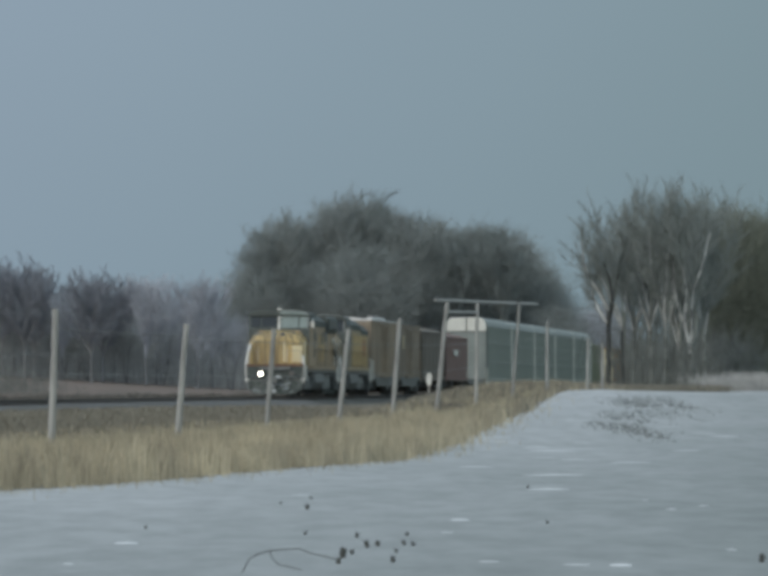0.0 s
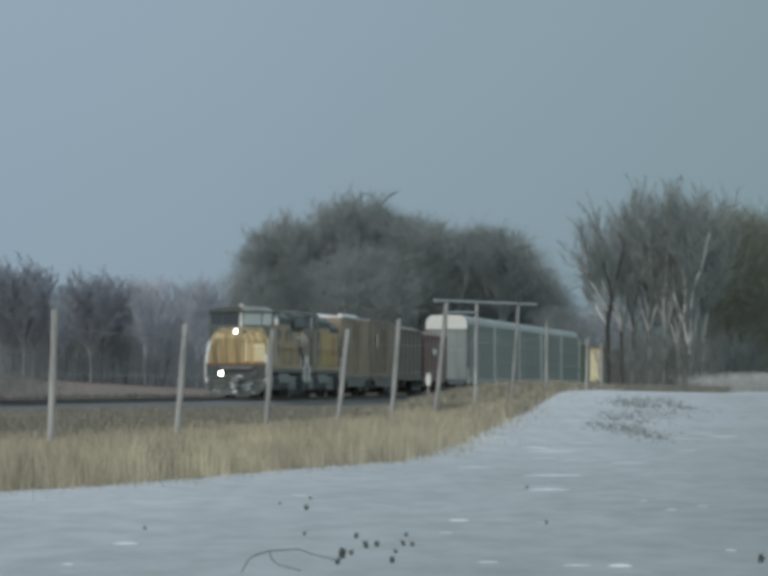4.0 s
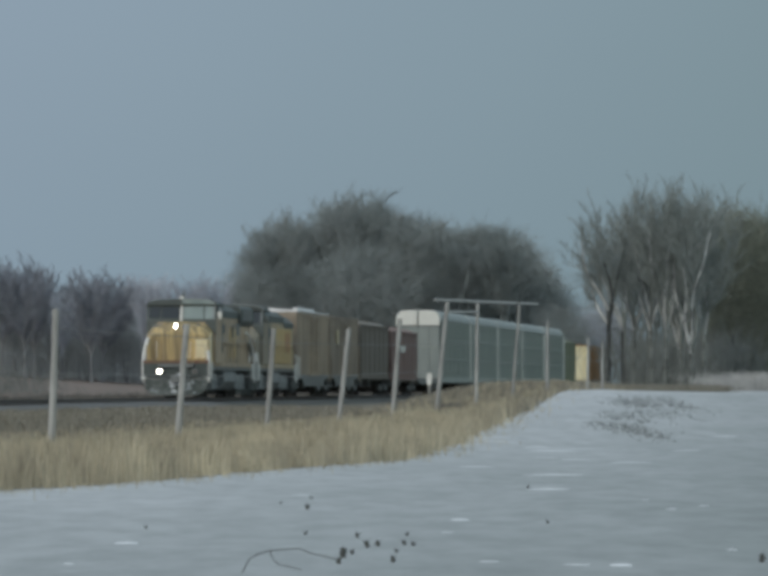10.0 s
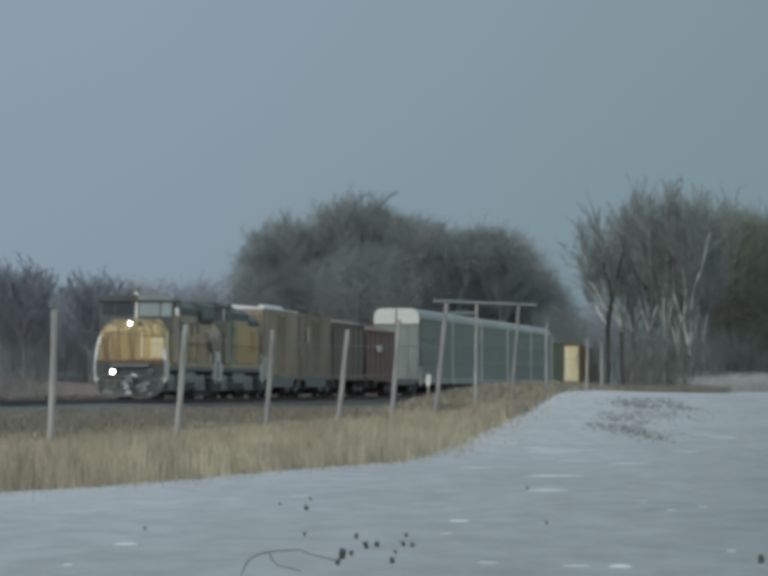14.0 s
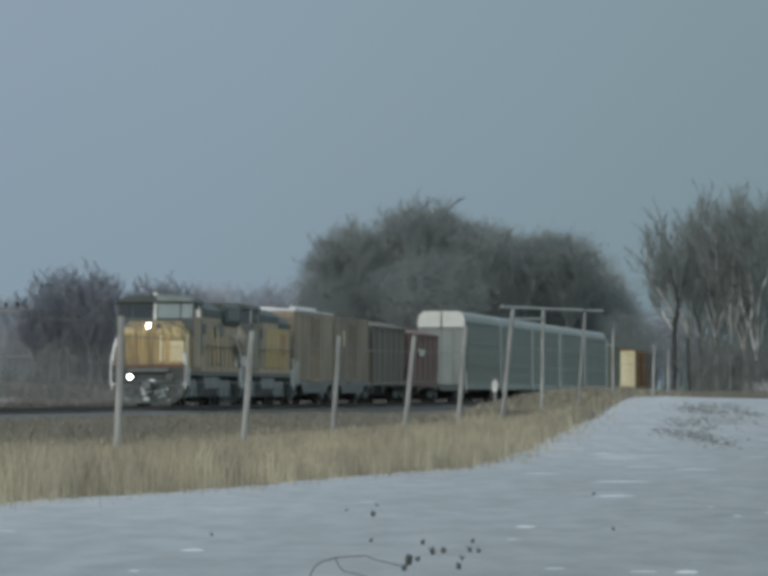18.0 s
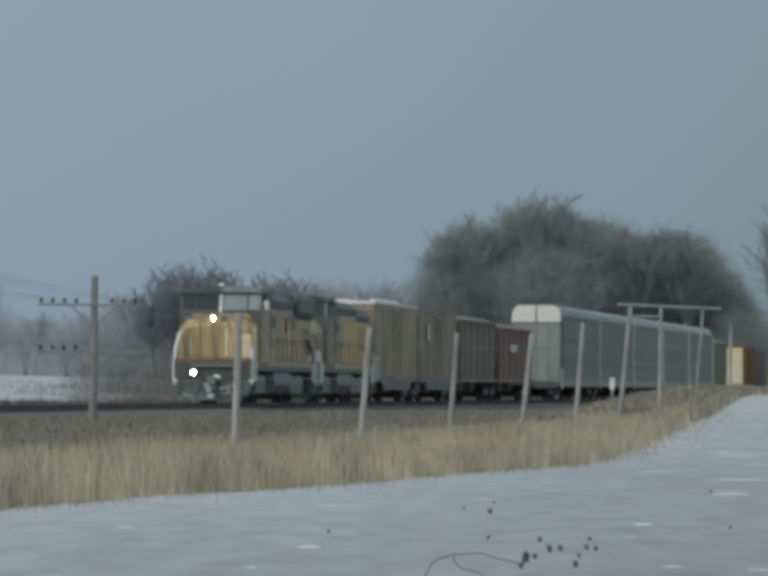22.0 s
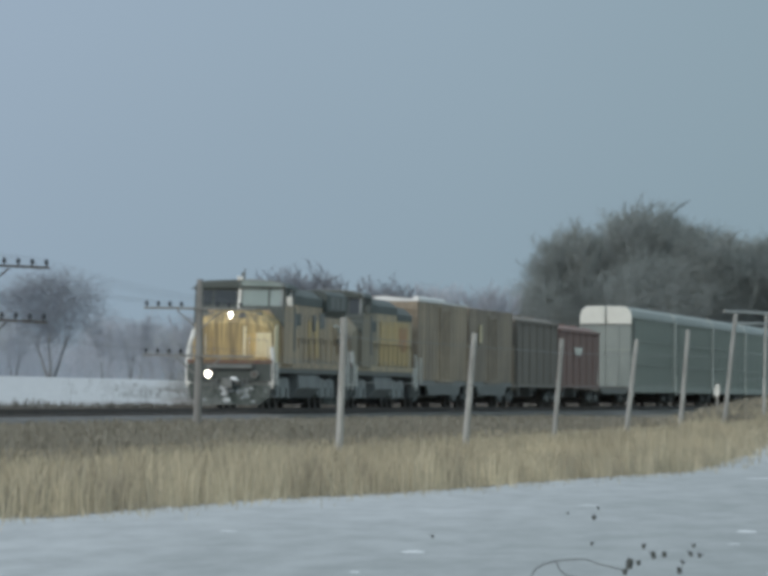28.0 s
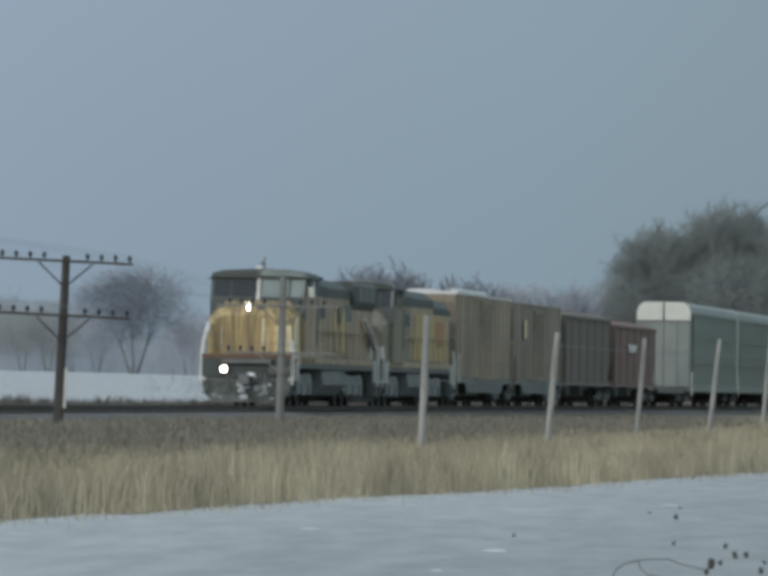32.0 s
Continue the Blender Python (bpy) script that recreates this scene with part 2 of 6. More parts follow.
BARK_HAZE = material("haze_greyed_hedgerow_bark", (0.45, 0.472, 0.472), (0.35, 0.368, 0.368), 0.85, size=1.2, island=0.25)
BARK_NEAR = material("grey_twig_bark", (0.272, 0.30, 0.285), (0.20, 0.22, 0.21), 0.9, size=2, island=0.25)
BARK_OLIVE = material("olive_grey_bark", (0.215, 0.232, 0.185), (0.155, 0.168, 0.135), 0.9, size=2, island=0.25)
BARK_BLACK = material("black_bark", (0.04, 0.045, 0.045), (0.085, 0.09, 0.088), 0.85, size=1.5, stretch=(3, 3, 0.5))
BARK_SNAG = material("dead_weed_stalk", (0.07, 0.075, 0.07), (0.13, 0.13, 0.118), 0.9, size=4)
BRUSH_PALE = material("frosted_pale_brush", (0.50, 0.495, 0.475), (0.36, 0.357, 0.34), 0.9, size=1, island=0.3)


def darken_across(m, across, lo, hi, tint):
    """Multiplies a colour by a tint more and more between two distances along a direction, in uneven streaks."""
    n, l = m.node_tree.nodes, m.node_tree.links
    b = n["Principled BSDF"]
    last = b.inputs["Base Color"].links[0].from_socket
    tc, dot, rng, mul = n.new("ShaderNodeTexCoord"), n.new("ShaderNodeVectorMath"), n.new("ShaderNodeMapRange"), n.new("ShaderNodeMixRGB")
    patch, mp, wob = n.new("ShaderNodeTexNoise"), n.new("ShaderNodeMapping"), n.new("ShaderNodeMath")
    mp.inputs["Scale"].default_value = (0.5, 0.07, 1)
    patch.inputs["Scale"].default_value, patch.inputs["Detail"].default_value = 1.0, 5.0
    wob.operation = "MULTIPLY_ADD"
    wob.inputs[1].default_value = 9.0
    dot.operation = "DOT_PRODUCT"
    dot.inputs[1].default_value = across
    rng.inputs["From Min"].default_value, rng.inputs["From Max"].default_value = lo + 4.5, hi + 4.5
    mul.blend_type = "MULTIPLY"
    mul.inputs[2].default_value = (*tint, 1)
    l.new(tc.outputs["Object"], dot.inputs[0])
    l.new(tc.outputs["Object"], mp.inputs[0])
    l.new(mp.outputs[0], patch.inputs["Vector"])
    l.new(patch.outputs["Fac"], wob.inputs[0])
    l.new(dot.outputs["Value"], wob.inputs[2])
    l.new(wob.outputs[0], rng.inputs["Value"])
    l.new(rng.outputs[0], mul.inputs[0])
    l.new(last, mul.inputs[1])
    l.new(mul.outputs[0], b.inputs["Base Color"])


# Painted into the snow's colour: lens falloff to the right, plus thinner snow.
darken_across(SNOW, (0.997, -0.0768, 0.0), -11.0, 0.0, (0.545, 0.575, 0.555))


# ---- shapes ----
class Shape:
    """Collects corners and faces of one mesh."""

    def __init__(self):
        self.v, self.f = [], []

    def poly(self, pts, faces):
        k = len(self.v)
        self.v += [tuple(p) for p in pts]
        self.f += [tuple(i + k for i in fc) for fc in faces]
        return self

    def box(self, x0, x1, y0, y1, z0, z1):
        p = [(x, y, z) for x in (x0, x1) for y in (y0, y1) for z in (z0, z1)]
        return self.poly(p, [(0, 1, 3, 2), (4, 6, 7, 5), (0, 4, 5, 1), (2, 3, 7, 6), (0, 2, 6, 4), (1, 5, 7, 3)])

    def prism(self, outline, axis, lo, hi):
        """A closed outline drawn out along an axis: x takes (y, z) corners, y takes (x, z), z takes (x, y)."""
        n, pts = len(outline), []
        for d in (lo, hi):
            for p, q in outline:
                pts.append((d, p, q) if axis == "x" else (p, d, q) if axis == "y" else (p, q, d))
        return self.poly(pts, [tuple(range(n)), tuple(range(2 * n - 1, n - 1, -1))] + [(i, i + n, (i + 1) % n + n, (i + 1) % n) for i in range(n)])

    def tube(self, p, q, r0, r1=None, n=6, caps=True):
        r1 = r0 if r1 is None else r1
        p, q = Vector(p), Vector(q)
        d = (q - p).normalized()
        s = d.orthogonal().normalized()
        u = d.cross(s)
        ring = [(math.cos(2 * math.pi * i / n), math.sin(2 * math.pi * i / n)) for i in range(n)]
        pts = [p + (s * c + u * w) * r0 for c, w in ring] + [q + (s * c + u * w) * r1 for c, w in ring]
        fc = [(i, (i + 1) % n, (i + 1) % n + n, i + n) for i in range(n)]
        if caps:
            fc += [tuple(range(n - 1, -1, -1)), tuple(range(n, 2 * n))]
        return self.poly(pts, fc)

    def twig(self, p, q, r):
        """A slim three-sided spike."""
        p, q = Vector(p), Vector(q)
        d = (q - p).normalized()
        u = d.orthogonal().normalized()
        w = d.cross(u)
        return self.poly([p + u * r, p - u * r * 0.5 + w * r * 0.87, p - u * r * 0.5 - w * r * 0.87, q], [(0, 1, 3), (1, 2, 3), (2, 0, 3)])

    def path(self, pts, r, n=6):
        for p, q in zip(pts, pts[1:]):
            self.tube(p, q, r, r, n)
        return self

    def rod(self, pts, r, n=5):
        """One unbroken bent rod."""
        pts = [Vector(p) for p in pts]
        k, rings = len(self.v), len(pts)
        for i, p in enumerate(pts):
            d = (pts[min(i + 1, rings - 1)] - pts[max(i - 1, 0)]).normalized()
            side = Vector((0, 1, 0)) if abs(d.y) < 0.9 else Vector((1, 0, 0))
            u = d.cross(side).normalized()
            w = d.cross(u)
            self.v += [tuple(p + (u * math.cos(2 * math.pi * j / n) + w * math.sin(2 * math.pi * j / n)) * r) for j in range(n)]
        self.f += [(k + i * n + j, k + i * n + (j + 1) % n, k + (i + 1) * n + (j + 1) % n, k + (i + 1) * n + j) for i in range(rings - 1) for j in range(n)]
        self.f += [tuple(k + j for j in range(n)), tuple(k + (rings - 1) * n + j for j in range(n))]
        return self

    def mesh(self, name, mats, bevel=0.0, smooth=False):
        me = bpy.data.meshes.new(name)
        me.from_pydata([tuple(p) for p in self.v], [], self.f)
        bm = bmesh.new()
        bm.from_mesh(me)
        bmesh.ops.recalc_face_normals(bm, faces=bm.faces)
        if bevel:
            bmesh.ops.bevel(bm, geom=list(bm.edges), offset=bevel, segments=2, affect="EDGES", profile=0.6)
        bm.to_mesh(me)
        bm.free()
        me.materials.append(mats)
        if smooth:
            me.polygons.foreach_set("use_smooth", [True] * len(me.polygons))
        return me


def thing(name, label, category, group="", kind=""):
    return tagged(new(name), label, category, group, kind)


def part(name, shape, mat, parent, label="", bevel=0.0, at=None, smooth=False):
    ob = new(name, shape.mesh(name, mat, bevel, smooth) if isinstance(shape, Shape) else shape)
    ob.parent = parent
    if at is not None:
        ob.matrix_basis = at
    return tagged(ob, label)


# ---- plan: a runs along the field's edge away from the camera, b towards the camera's side ----
THETA = radians(4.4040)
EDGE = (-10.479, 317.544)
# the straight track runs a touch aslant of the edge
THETA_RAIL = radians(4.52)
TRACK = (-12.007, 301.885)
RAIL_Z = 0.715
HEADING = -90 - math.degrees(THETA_RAIL)
LENS = 784 / math.tan(radians(3.1))


def plan(a, b):
    s, c = math.sin(THETA), math.cos(THETA)
    return EDGE[0] + a * s + b * c, EDGE[1] + a * c - b * s


def rail_plan(a, b=0.0):
    s, c = math.sin(THETA_RAIL), math.cos(THETA_RAIL)
    return TRACK[0] + a * s + b * c, TRACK[1] + a * c - b * s


def polar(bearing, distance):
    """A spot by its bearing from the camera's first heading (degrees, clockwise) and its distance."""
    return distance * math.sin(radians(bearing)), distance * math.cos(radians(bearing))


def smooth_step(lo, hi, x):
    t = min(max((x - lo) / (hi - lo), 0), 1)
    return t * t * (3 - 2 * t)


def track_coords(x, y):
    s, c = math.sin(THETA), math.cos(THETA)
    dx, dy = x - EDGE[0], y - EDGE[1]
    return dx * s + dy * c, dx * c - dy * s


FIELD_PROFILE = [(-453, 0.0), (0, 0.05), (68, 0.18), (131, 0.17), (170, 0.38), (204, 0.68), (236, 1.1), (295, 1.14), (2267, 1.19), (13603, 1.19)]


def ground_z(x, y):
    a, b = track_coords(x, y)
    ys, zs = [p[0] for p in FIELD_PROFILE], [p[1] for p in FIELD_PROFILE]
    field = float(np.interp(y, ys, zs)) + 0.03 * noise.noise((x * 0.15, y * 0.063, 0))
    field -= 0.15 * smooth_step(7.0, 11.5, x) * smooth_step(190, 290, y)
    if b >= 0:
        # a low bank carries the fence where the ground climbs; behind it the railway's ground lies lower
        bank = 0.70 * smooth_step(-138, -94, a) * smooth_step(23.9, 21.6, b) * smooth_step(-11.3, -68, a)
        field = max(field, field * 0.5 + bank)
        low = 17.0 + 2.4 * smooth_step(-108.8, -136, a) - 8.0 * smooth_step(-27.2, 40.8, a)
        return 0.26 + (field - 0.26) * smooth_step(low, low + 4.0, b)
    rise = 2.25 * smooth_step(-8, -64, b) * (1 - 0.35 * smooth_step(-50, 0, x))
    return 0.26 + rise + 0.05 * noise.noise((x * 0.08, y * 0.034, 3))


# ---- ground, one sheet ----
EDGE_LINE = [(-275, 24.2), (-262, 24.65), (-255, 25.35), (-247, 25.6), (-240, 26.1), (-233, 26.6), (-226, 27.1), (-217, 27.25), (-205, 26.9), (-190, 26.3), (-178, 25.8), (-156, 24.9), (-134, 24.2), (-109, 23.4), (-92, 22.9), (-60, 22.4)]


def snow_edge(a):
    return float(np.interp(a, [p[0] for p in EDGE_LINE], [p[1] for p in EDGE_LINE])) + 0.12 * noise.noise((a * 0.092, 1.7, 0)) + 0.12 * noise.noise((a * 0.38, 5.1, 0))


def build_ground():
    fine_a = [-480 + 2.0 * i for i in range(290)]
    a_lines = [-4000, -2500, -1500, -1000, -700, -560] + fine_a + [100 + 10 * i for i in range(60)] + [720, 860, 1070, 1430, 2100, 3000, 4400]
    b_lines = [4000, 2200, 1200, 600, 300, 160, 100, 70, 55] + [48 - 1.2 * i for i in range(14)] + [31 - 0.22 * i for i in range(42)] + [21.5 - 1.25 * i for i in range(20)] + [-4 - 1.5 * i for i in range(44)] + [-70 - 6 * i for i in range(9)] + [-130, -150, -180, -220, -300, -450, -700, -1200, -2200, -4000]
    pts, faces, kinds = [], [], []
    for a in a_lines:
        for b in b_lines:
            x, y = plan(a, b)
            pts.append((x, y, ground_z(x, y)))
    nb = len(b_lines)
    for i in range(len(a_lines) - 1):
        for j in range(nb - 1):
            faces.append((i * nb + j, i * nb + j + 1, (i + 1) * nb + j + 1, (i + 1) * nb + j))
            a, b = (a_lines[i] + a_lines[i + 1]) / 2, (b_lines[j] + b_lines[j + 1]) / 2
            x, y = plan(a, b)
            if b > snow_edge(a):
                kinds.append(0)
            elif b > -6:
                kinds.append(1)
            else:
                bearing = math.degrees(math.atan2(x, y))
                line = bearing + 0.21 * noise.noise((x * 0.05, y * 0.0084, 8)) + 0.15 * noise.noise((x * 0.6, y * 0.1, 4))
                kinds.append(0 if line < -4.03 else 3 if line < -3.61 else 2)
    me = bpy.data.meshes.new("ground")
    me.from_pydata(pts, [], faces)
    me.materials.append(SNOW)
    me.materials.append(EARTH)
    me.materials.append(FIELD_BROWN)
    me.materials.append(DUSTED)
    me.polygons.foreach_set("material_index", kinds)
    me.polygons.foreach_set("use_smooth", [True] * len(faces))
    tagged(new("ground", me), "snow-dusted field with a strip of dead grass along the railway", "ground", kind="structure")


build_ground()


# ---- railway track ----
def build_track():
    a0, a1 = -330.0, 700.0
    bed = Shape()
    outline = [(-3.3, 0.10), (-1.75, RAIL_Z - 0.20), (1.75, RAIL_Z - 0.20), (3.6, 0.10)]
    bed.prism(outline, "x", a0, a1)
    base = pose(*rail_plan(0), 0, 0, 0, 90 - math.degrees(THETA_RAIL))
    # here x runs along the track and y to its left, which is the far side
    ob = new("track_bed", bed.mesh("track_bed", BALLAST))
    ob.matrix_basis = base
    tagged(ob, "low bed of dirty grey ballast under the rails", "track bed", kind="structure")
    for side in (-0.7525, 0.7525):
        h = RAIL_Z
        prof = [(side - 0.07, h - 0.17), (side + 0.07, h - 0.17), (side + 0.07, h - 0.155), (side + 0.012, h - 0.13), (side + 0.012, h - 0.04), (side + 0.035, h - 0.03), (side + 0.035, h), (side - 0.035, h), (side - 0.035, h - 0.03), (side - 0.012, h - 0.04), (side - 0.012, h - 0.13), (side - 0.07, h - 0.155)]
        r = new("rail", Shape().prism(prof, "x", a0, a1).mesh("rail", RAIL_STEEL))
        r.matrix_basis = base
        tagged(r, "rust-brown steel rail on timber ties", "rail", "rails of the track", "structure")
    tie = Shape().box(-0.115, 0.115, -1.3, 1.3, RAIL_Z - 0.33, RAIL_Z - 0.172).mesh("tie", TIE_WOOD)
    for k in range(280):
        part("tie", tie, None, ob, at=pose(-170 + k * 0.52, 0, 0))


build_track()


# ---- rolling stock: x points forward from the leading end, y to the side that faces the camera, z up from the rail ----
def lathe(profile, n=20):
    """Turns (y, r) pairs about the y axis."""
    s = Shape()
    pts = [(r * math.cos(2 * math.pi * i / n), y, r * math.sin(2 * math.pi * i / n)) for y, r in profile for i in range(n)]
    fc = [(k * n + i, k * n + (i + 1) % n, (k + 1) * n + (i + 1) % n, (k + 1) * n + i) for k in range(len(profile) - 1) for i in range(n)]
    return s.poly(pts, fc)


def wheelset_mesh(r):
    s = lathe([(-0.95, 0.02), (-0.95, 0.09), (-0.82, 0.09), (-0.80, r * 0.35), (-0.78, r * 0.8), (-0.815, r * 0.84), (-0.815, r), (-0.70, r + 0.01), (-0.69, r + 0.028), (-0.67, r + 0.02), (-0.67, r * 0.8), (-0.72, r * 0.35), (-0.66, 0.09),
               (0.66, 0.09), (0.72, r * 0.35), (0.67, r * 0.8), (0.67, r + 0.02), (0.69, r + 0.028), (0.70, r + 0.01), (0.815, r), (0.815, r * 0.84), (0.78, r * 0.8), (0.80, r * 0.35), (0.82, 0.09), (0.95, 0.09), (0.95, 0.02)])
    # pairs of dark holes' webs, so that the turning can be seen
    for side in (-0.79, 0.79):
        for k in range(4):
            c, w = math.cos(k * math.pi / 2), math.sin(k * math.pi / 2)
            s.tube((c * r * 0.58, side - 0.03, w * r * 0.58), (c * r * 0.58, side + 0.03, w * r * 0.58), r * 0.12, n=6)
    return s.mesh("wheelset", STEEL)


LOCO_WHEEL, CAR_WHEEL = wheelset_mesh(0.535), wheelset_mesh(0.46)
WHEELS = []   # (object, centre in its truck, radius)


def wheelset(truck, x, r, mesh):
    w = part("wheelset", mesh, None, truck, "worn steel wheels on one axle", at=pose(x, 0, r))
    WHEELS.append((w, x, r))
    return w


def car_truck(parent, x, mat=BLACK):
    s = Shape()
    for y in (-1.02, 1.02):
        s.prism([(-1.25, 0.36), (-1.25, 0.56), (-0.75, 0.66), (-0.35, 0.80), (0.35, 0.80), (0.75, 0.66), (1.25, 0.56), (1.25, 0.36), (0.95, 0.36), (0.6, 0.5), (0.42, 0.26), (-0.42, 0.26), (-0.6, 0.5), (-0.95, 0.36)], "y", y - 0.07, y + 0.07)
        for k in (-0.22, 0, 0.22):
            s.tube((k, y, 0.30), (k, y, 0.62), 0.075, n=8)
    s.box(-0.22, 0.22, -1.2, 1.2, 0.55, 0.78)
    t = part("truck", s, mat, parent, at=pose(x, 0, 0))
    part("brake_beam", Shape().box(-0.38, 0.38, -0.72, 0.72, 0.16, 0.54), BLACK, t, bevel=0.03)
    for dx in (-0.88, 0.88):
        wheelset(t, dx, 0.46, CAR_WHEEL)
    return t


def coupler(parent, x, way):
    s = Shape().box(min(x, x + way * 0.5), max(x, x + way * 0.5), -0.09, 0.09, 0.78, 1.0)
    s.box(x + way * 0.5 - 0.14, x + way * 0.5 + 0.14, -0.17, 0.17, 0.72, 1.06)
    part("coupler", s, BLACK, parent, "dark cast coupler", bevel=0.02)


def ladder(parent, x, y0, y1, z0, z1, mat, rungs=6, name="ladder"):
    s = Shape()
    for y in (y0, y1):
        s.tube((x, y, z0), (x, y, z1), 0.02)
    for k in range(rungs):
        z = z0 + (z1 - z0) * (k + 0.5) / rungs
        s.tube((x, y0, z), (x, y1, z), 0.016)
    part(name, s, mat, parent)


def side_ladder(parent, y, x0, x1, z0, z1, mat, rungs=6, name="ladder"):
    first = part(name, Shape().tube((x0, y, z0), (x0, y, z1), 0.025), mat, parent)
    part("stile", Shape().tube((x1, y, z0), (x1, y, z1), 0.025), mat, first)
    rung = Shape().tube((x0, y, 0), (x1, y, 0), 0.018).mesh("rung", mat)
    for k in range(rungs):
        part("rung", rung, None, first, at=pose(0, 0, z0 + (z1 - z0) * (k + 0.5) / rungs))


def build_locomotive(label, lead):
    """A wide-nosed six-axle diesel; the trailing unit has unlit lamps, a lower rear and a cleaner side."""
    L = 22.0
    loco = thing("locomotive", label, "locomotive", "locomotives of the train")
    SIDE = YELLOW_DIRTY if lead else YELLOW_TRAIL
    FORE = SIDE if lead else SOOTED
    # underframe and walkway
    part("frame", Shape().box(-L, -0.15, -1.42, 1.42, 1.28, 1.52), BLACK, loco, "dark underframe", bevel=0.03)
    for y in (-1, 1):
        part("side_sill", Shape().box(-L + 1.5, -1.6, 1.425 * y - 0.03 * (y < 0), 1.425 * y + 0.03 * (y > 0), 1.46, 1.66), SIDE, loco, "grimy yellow walkway sill")
    part("walkway", Shape().box(-L, -0.1, -1.44, 1.44, 1.524, 1.58), GREY_ROOF, loco, "dark walkway deck")
    # front end: end plate, stripe, anticlimber, pilot, plow with snow
    part("front_plate", Shape().prism([(-1.5, 1.6), (-1.5, 1.05), (-1.4, 0.95), (1.4, 0.95), (1.5, 1.05), (1.5, 1.6)], "x", -0.12, 0.02), GREY_ROOF, loco, "dark front end plate", bevel=0.02)
    part("stripe", Shape().box(-0.62, 0.03, -1.46, 1.46, 1.602, 1.735), RED_STRIPE, loco, "dull red stripe under the nose")
    part("anticlimber", Shape().box(-0.1, 0.24, -0.8, 0.8, 1.42, 1.56), BLACK, loco, "dark anticlimber step", bevel=0.02)
    part("pilot", Shape().prism([(-1.47, 1.0), (-1.44, 0.62), (-1.25, 0.30), (1.25, 0.30), (1.44, 0.62), (1.47, 1.0)], "x", -0.3, -0.05), BLACK, loco, "black pilot plate")
    plow = Shape()
    for y in (-1, 1):
        plow.poly([(0.62, 0, 0.12), (0.18, 1.05 * y, 0.12), (0.05, 1.36 * y, 0.38), (-0.02, 1.44 * y, 0.86), (0.28, 0, 0.80), (0.5, 0, 0.12), (0.06, 1.05 * y, 0.12), (-0.07, 1.36 * y, 0.38), (-0.12, 1.44 * y, 0.86), (0.16, 0, 0.80)],
                  [(0, 1, 2, 3, 4), (9, 8, 7, 6, 5), (4, 3, 8, 9), (0, 5, 6, 1), (1, 6, 7, 2), (2, 7, 8, 3)])
    part("snow_plow", plow, PLOW_STEEL, loco, "dirty dark plow blade")
    if lead:
        rng = random.Random(4)
        for k in range(22):
            y, z = rng.uniform(-0.2, 1.25) if k % 5 else rng.uniform(-1.1, 0), rng.uniform(0.24, 0.82)
            r = rng.uniform(0.05, 0.14)
            x = 0.55 - abs(y) * 0.36 - (z - 0.1) * 0.3
            n = 7
            ring = [(y + r * math.cos(j * 2 * math.pi / n) * rng.uniform(0.7, 1.3), z + 0.7 * r * math.sin(j * 2 * math.pi / n) * rng.uniform(0.7, 1.3)) for j in range(n)]
            part("snow_clump", Shape().prism(ring, "x", x - r * 0.4, x + r * 0.5), SNOW_CAKED, loco, "clump of snow stuck to the plow")
        part("snow_clump", Shape().tube((0.5, 0.2, 0.98), (0.48, 0.22, 1.10), 0.2, 0.1, 9), ROOF_SNOW, loco, "fresh snow on the coupler", bevel=0.02)
    part("rear_pilot", Shape().box(-L + 0.02, -L + 0.2, -1.42, 1.42, 0.36, 1.27), BLACK, loco, "dark rear end plate", bevel=0.02)
    coupler(loco, 0.1, 1)
    coupler(loco, -L, -1)
    for y in (-0.45, 0.45, -0.6, 0.6):
        part("air_hose", Shape().path([(0.05, y, 1.05), (0.2, y, 0.75), (0.15, y * 0.9, 0.5)], 0.03), BLACK, loco)
    # nose: upright front, arched brow sloping back to the windscreen
    arch = [(-1.36, 1.58), (-1.36, 3.02), (-1.15, 3.24), (-0.7, 3.40), (0.0, 3.46), (0.7, 3.40), (1.15, 3.24), (1.36, 3.02), (1.36, 1.58)]
    back = [(-1.42, 1.58), (-1.42, 3.14), (-1.2, 3.40), (-0.75, 3.56), (0.0, 3.62), (0.75, 3.56), (1.2, 3.40), (1.42, 3.14), (1.42, 1.58)]
    low = [(-1.36, 1.58), (-1.36, 2.7), (-1.17, 2.92), (-0.7, 3.04), (0.0, 3.08), (0.7, 3.04), (1.17, 2.92), (1.36, 2.7), (1.36, 1.58)]
    nose, n = Shape(), len(arch)
    nose.poly([(-0.66, *p) for p in low] + [(-1.0, *p) for p in arch] + [(-2.5, *p) for p in back],
              [tuple(range(n)), tuple(range(3 * n - 1, 2 * n - 1, -1))] + [(r * n + i, r * n + i + n, r * n + (i + 1) % n + n, r * n + (i + 1) % n) for r in range(2) for i in range(n)])
    part("nose", nose, YELLOW if lead else FORE, loco, "broad streaked yellow nose" if lead else "broad soot-darkened nose", bevel=0.02)
    part("nose_panel", Shape().box(-0.664, -0.648, 0.37, 1.31, 1.8, 2.7), YELLOW_MID if lead else FORE, loco, "paler half of the nose", bevel=0.006)
    part("nose_hatch", Shape().box(-0.65, -0.632, 0.80, 1.345, 1.84, 2.72), YELLOW_CLEAN if lead else FORE, loco, "bleached hatch on the nose", bevel=0.006)
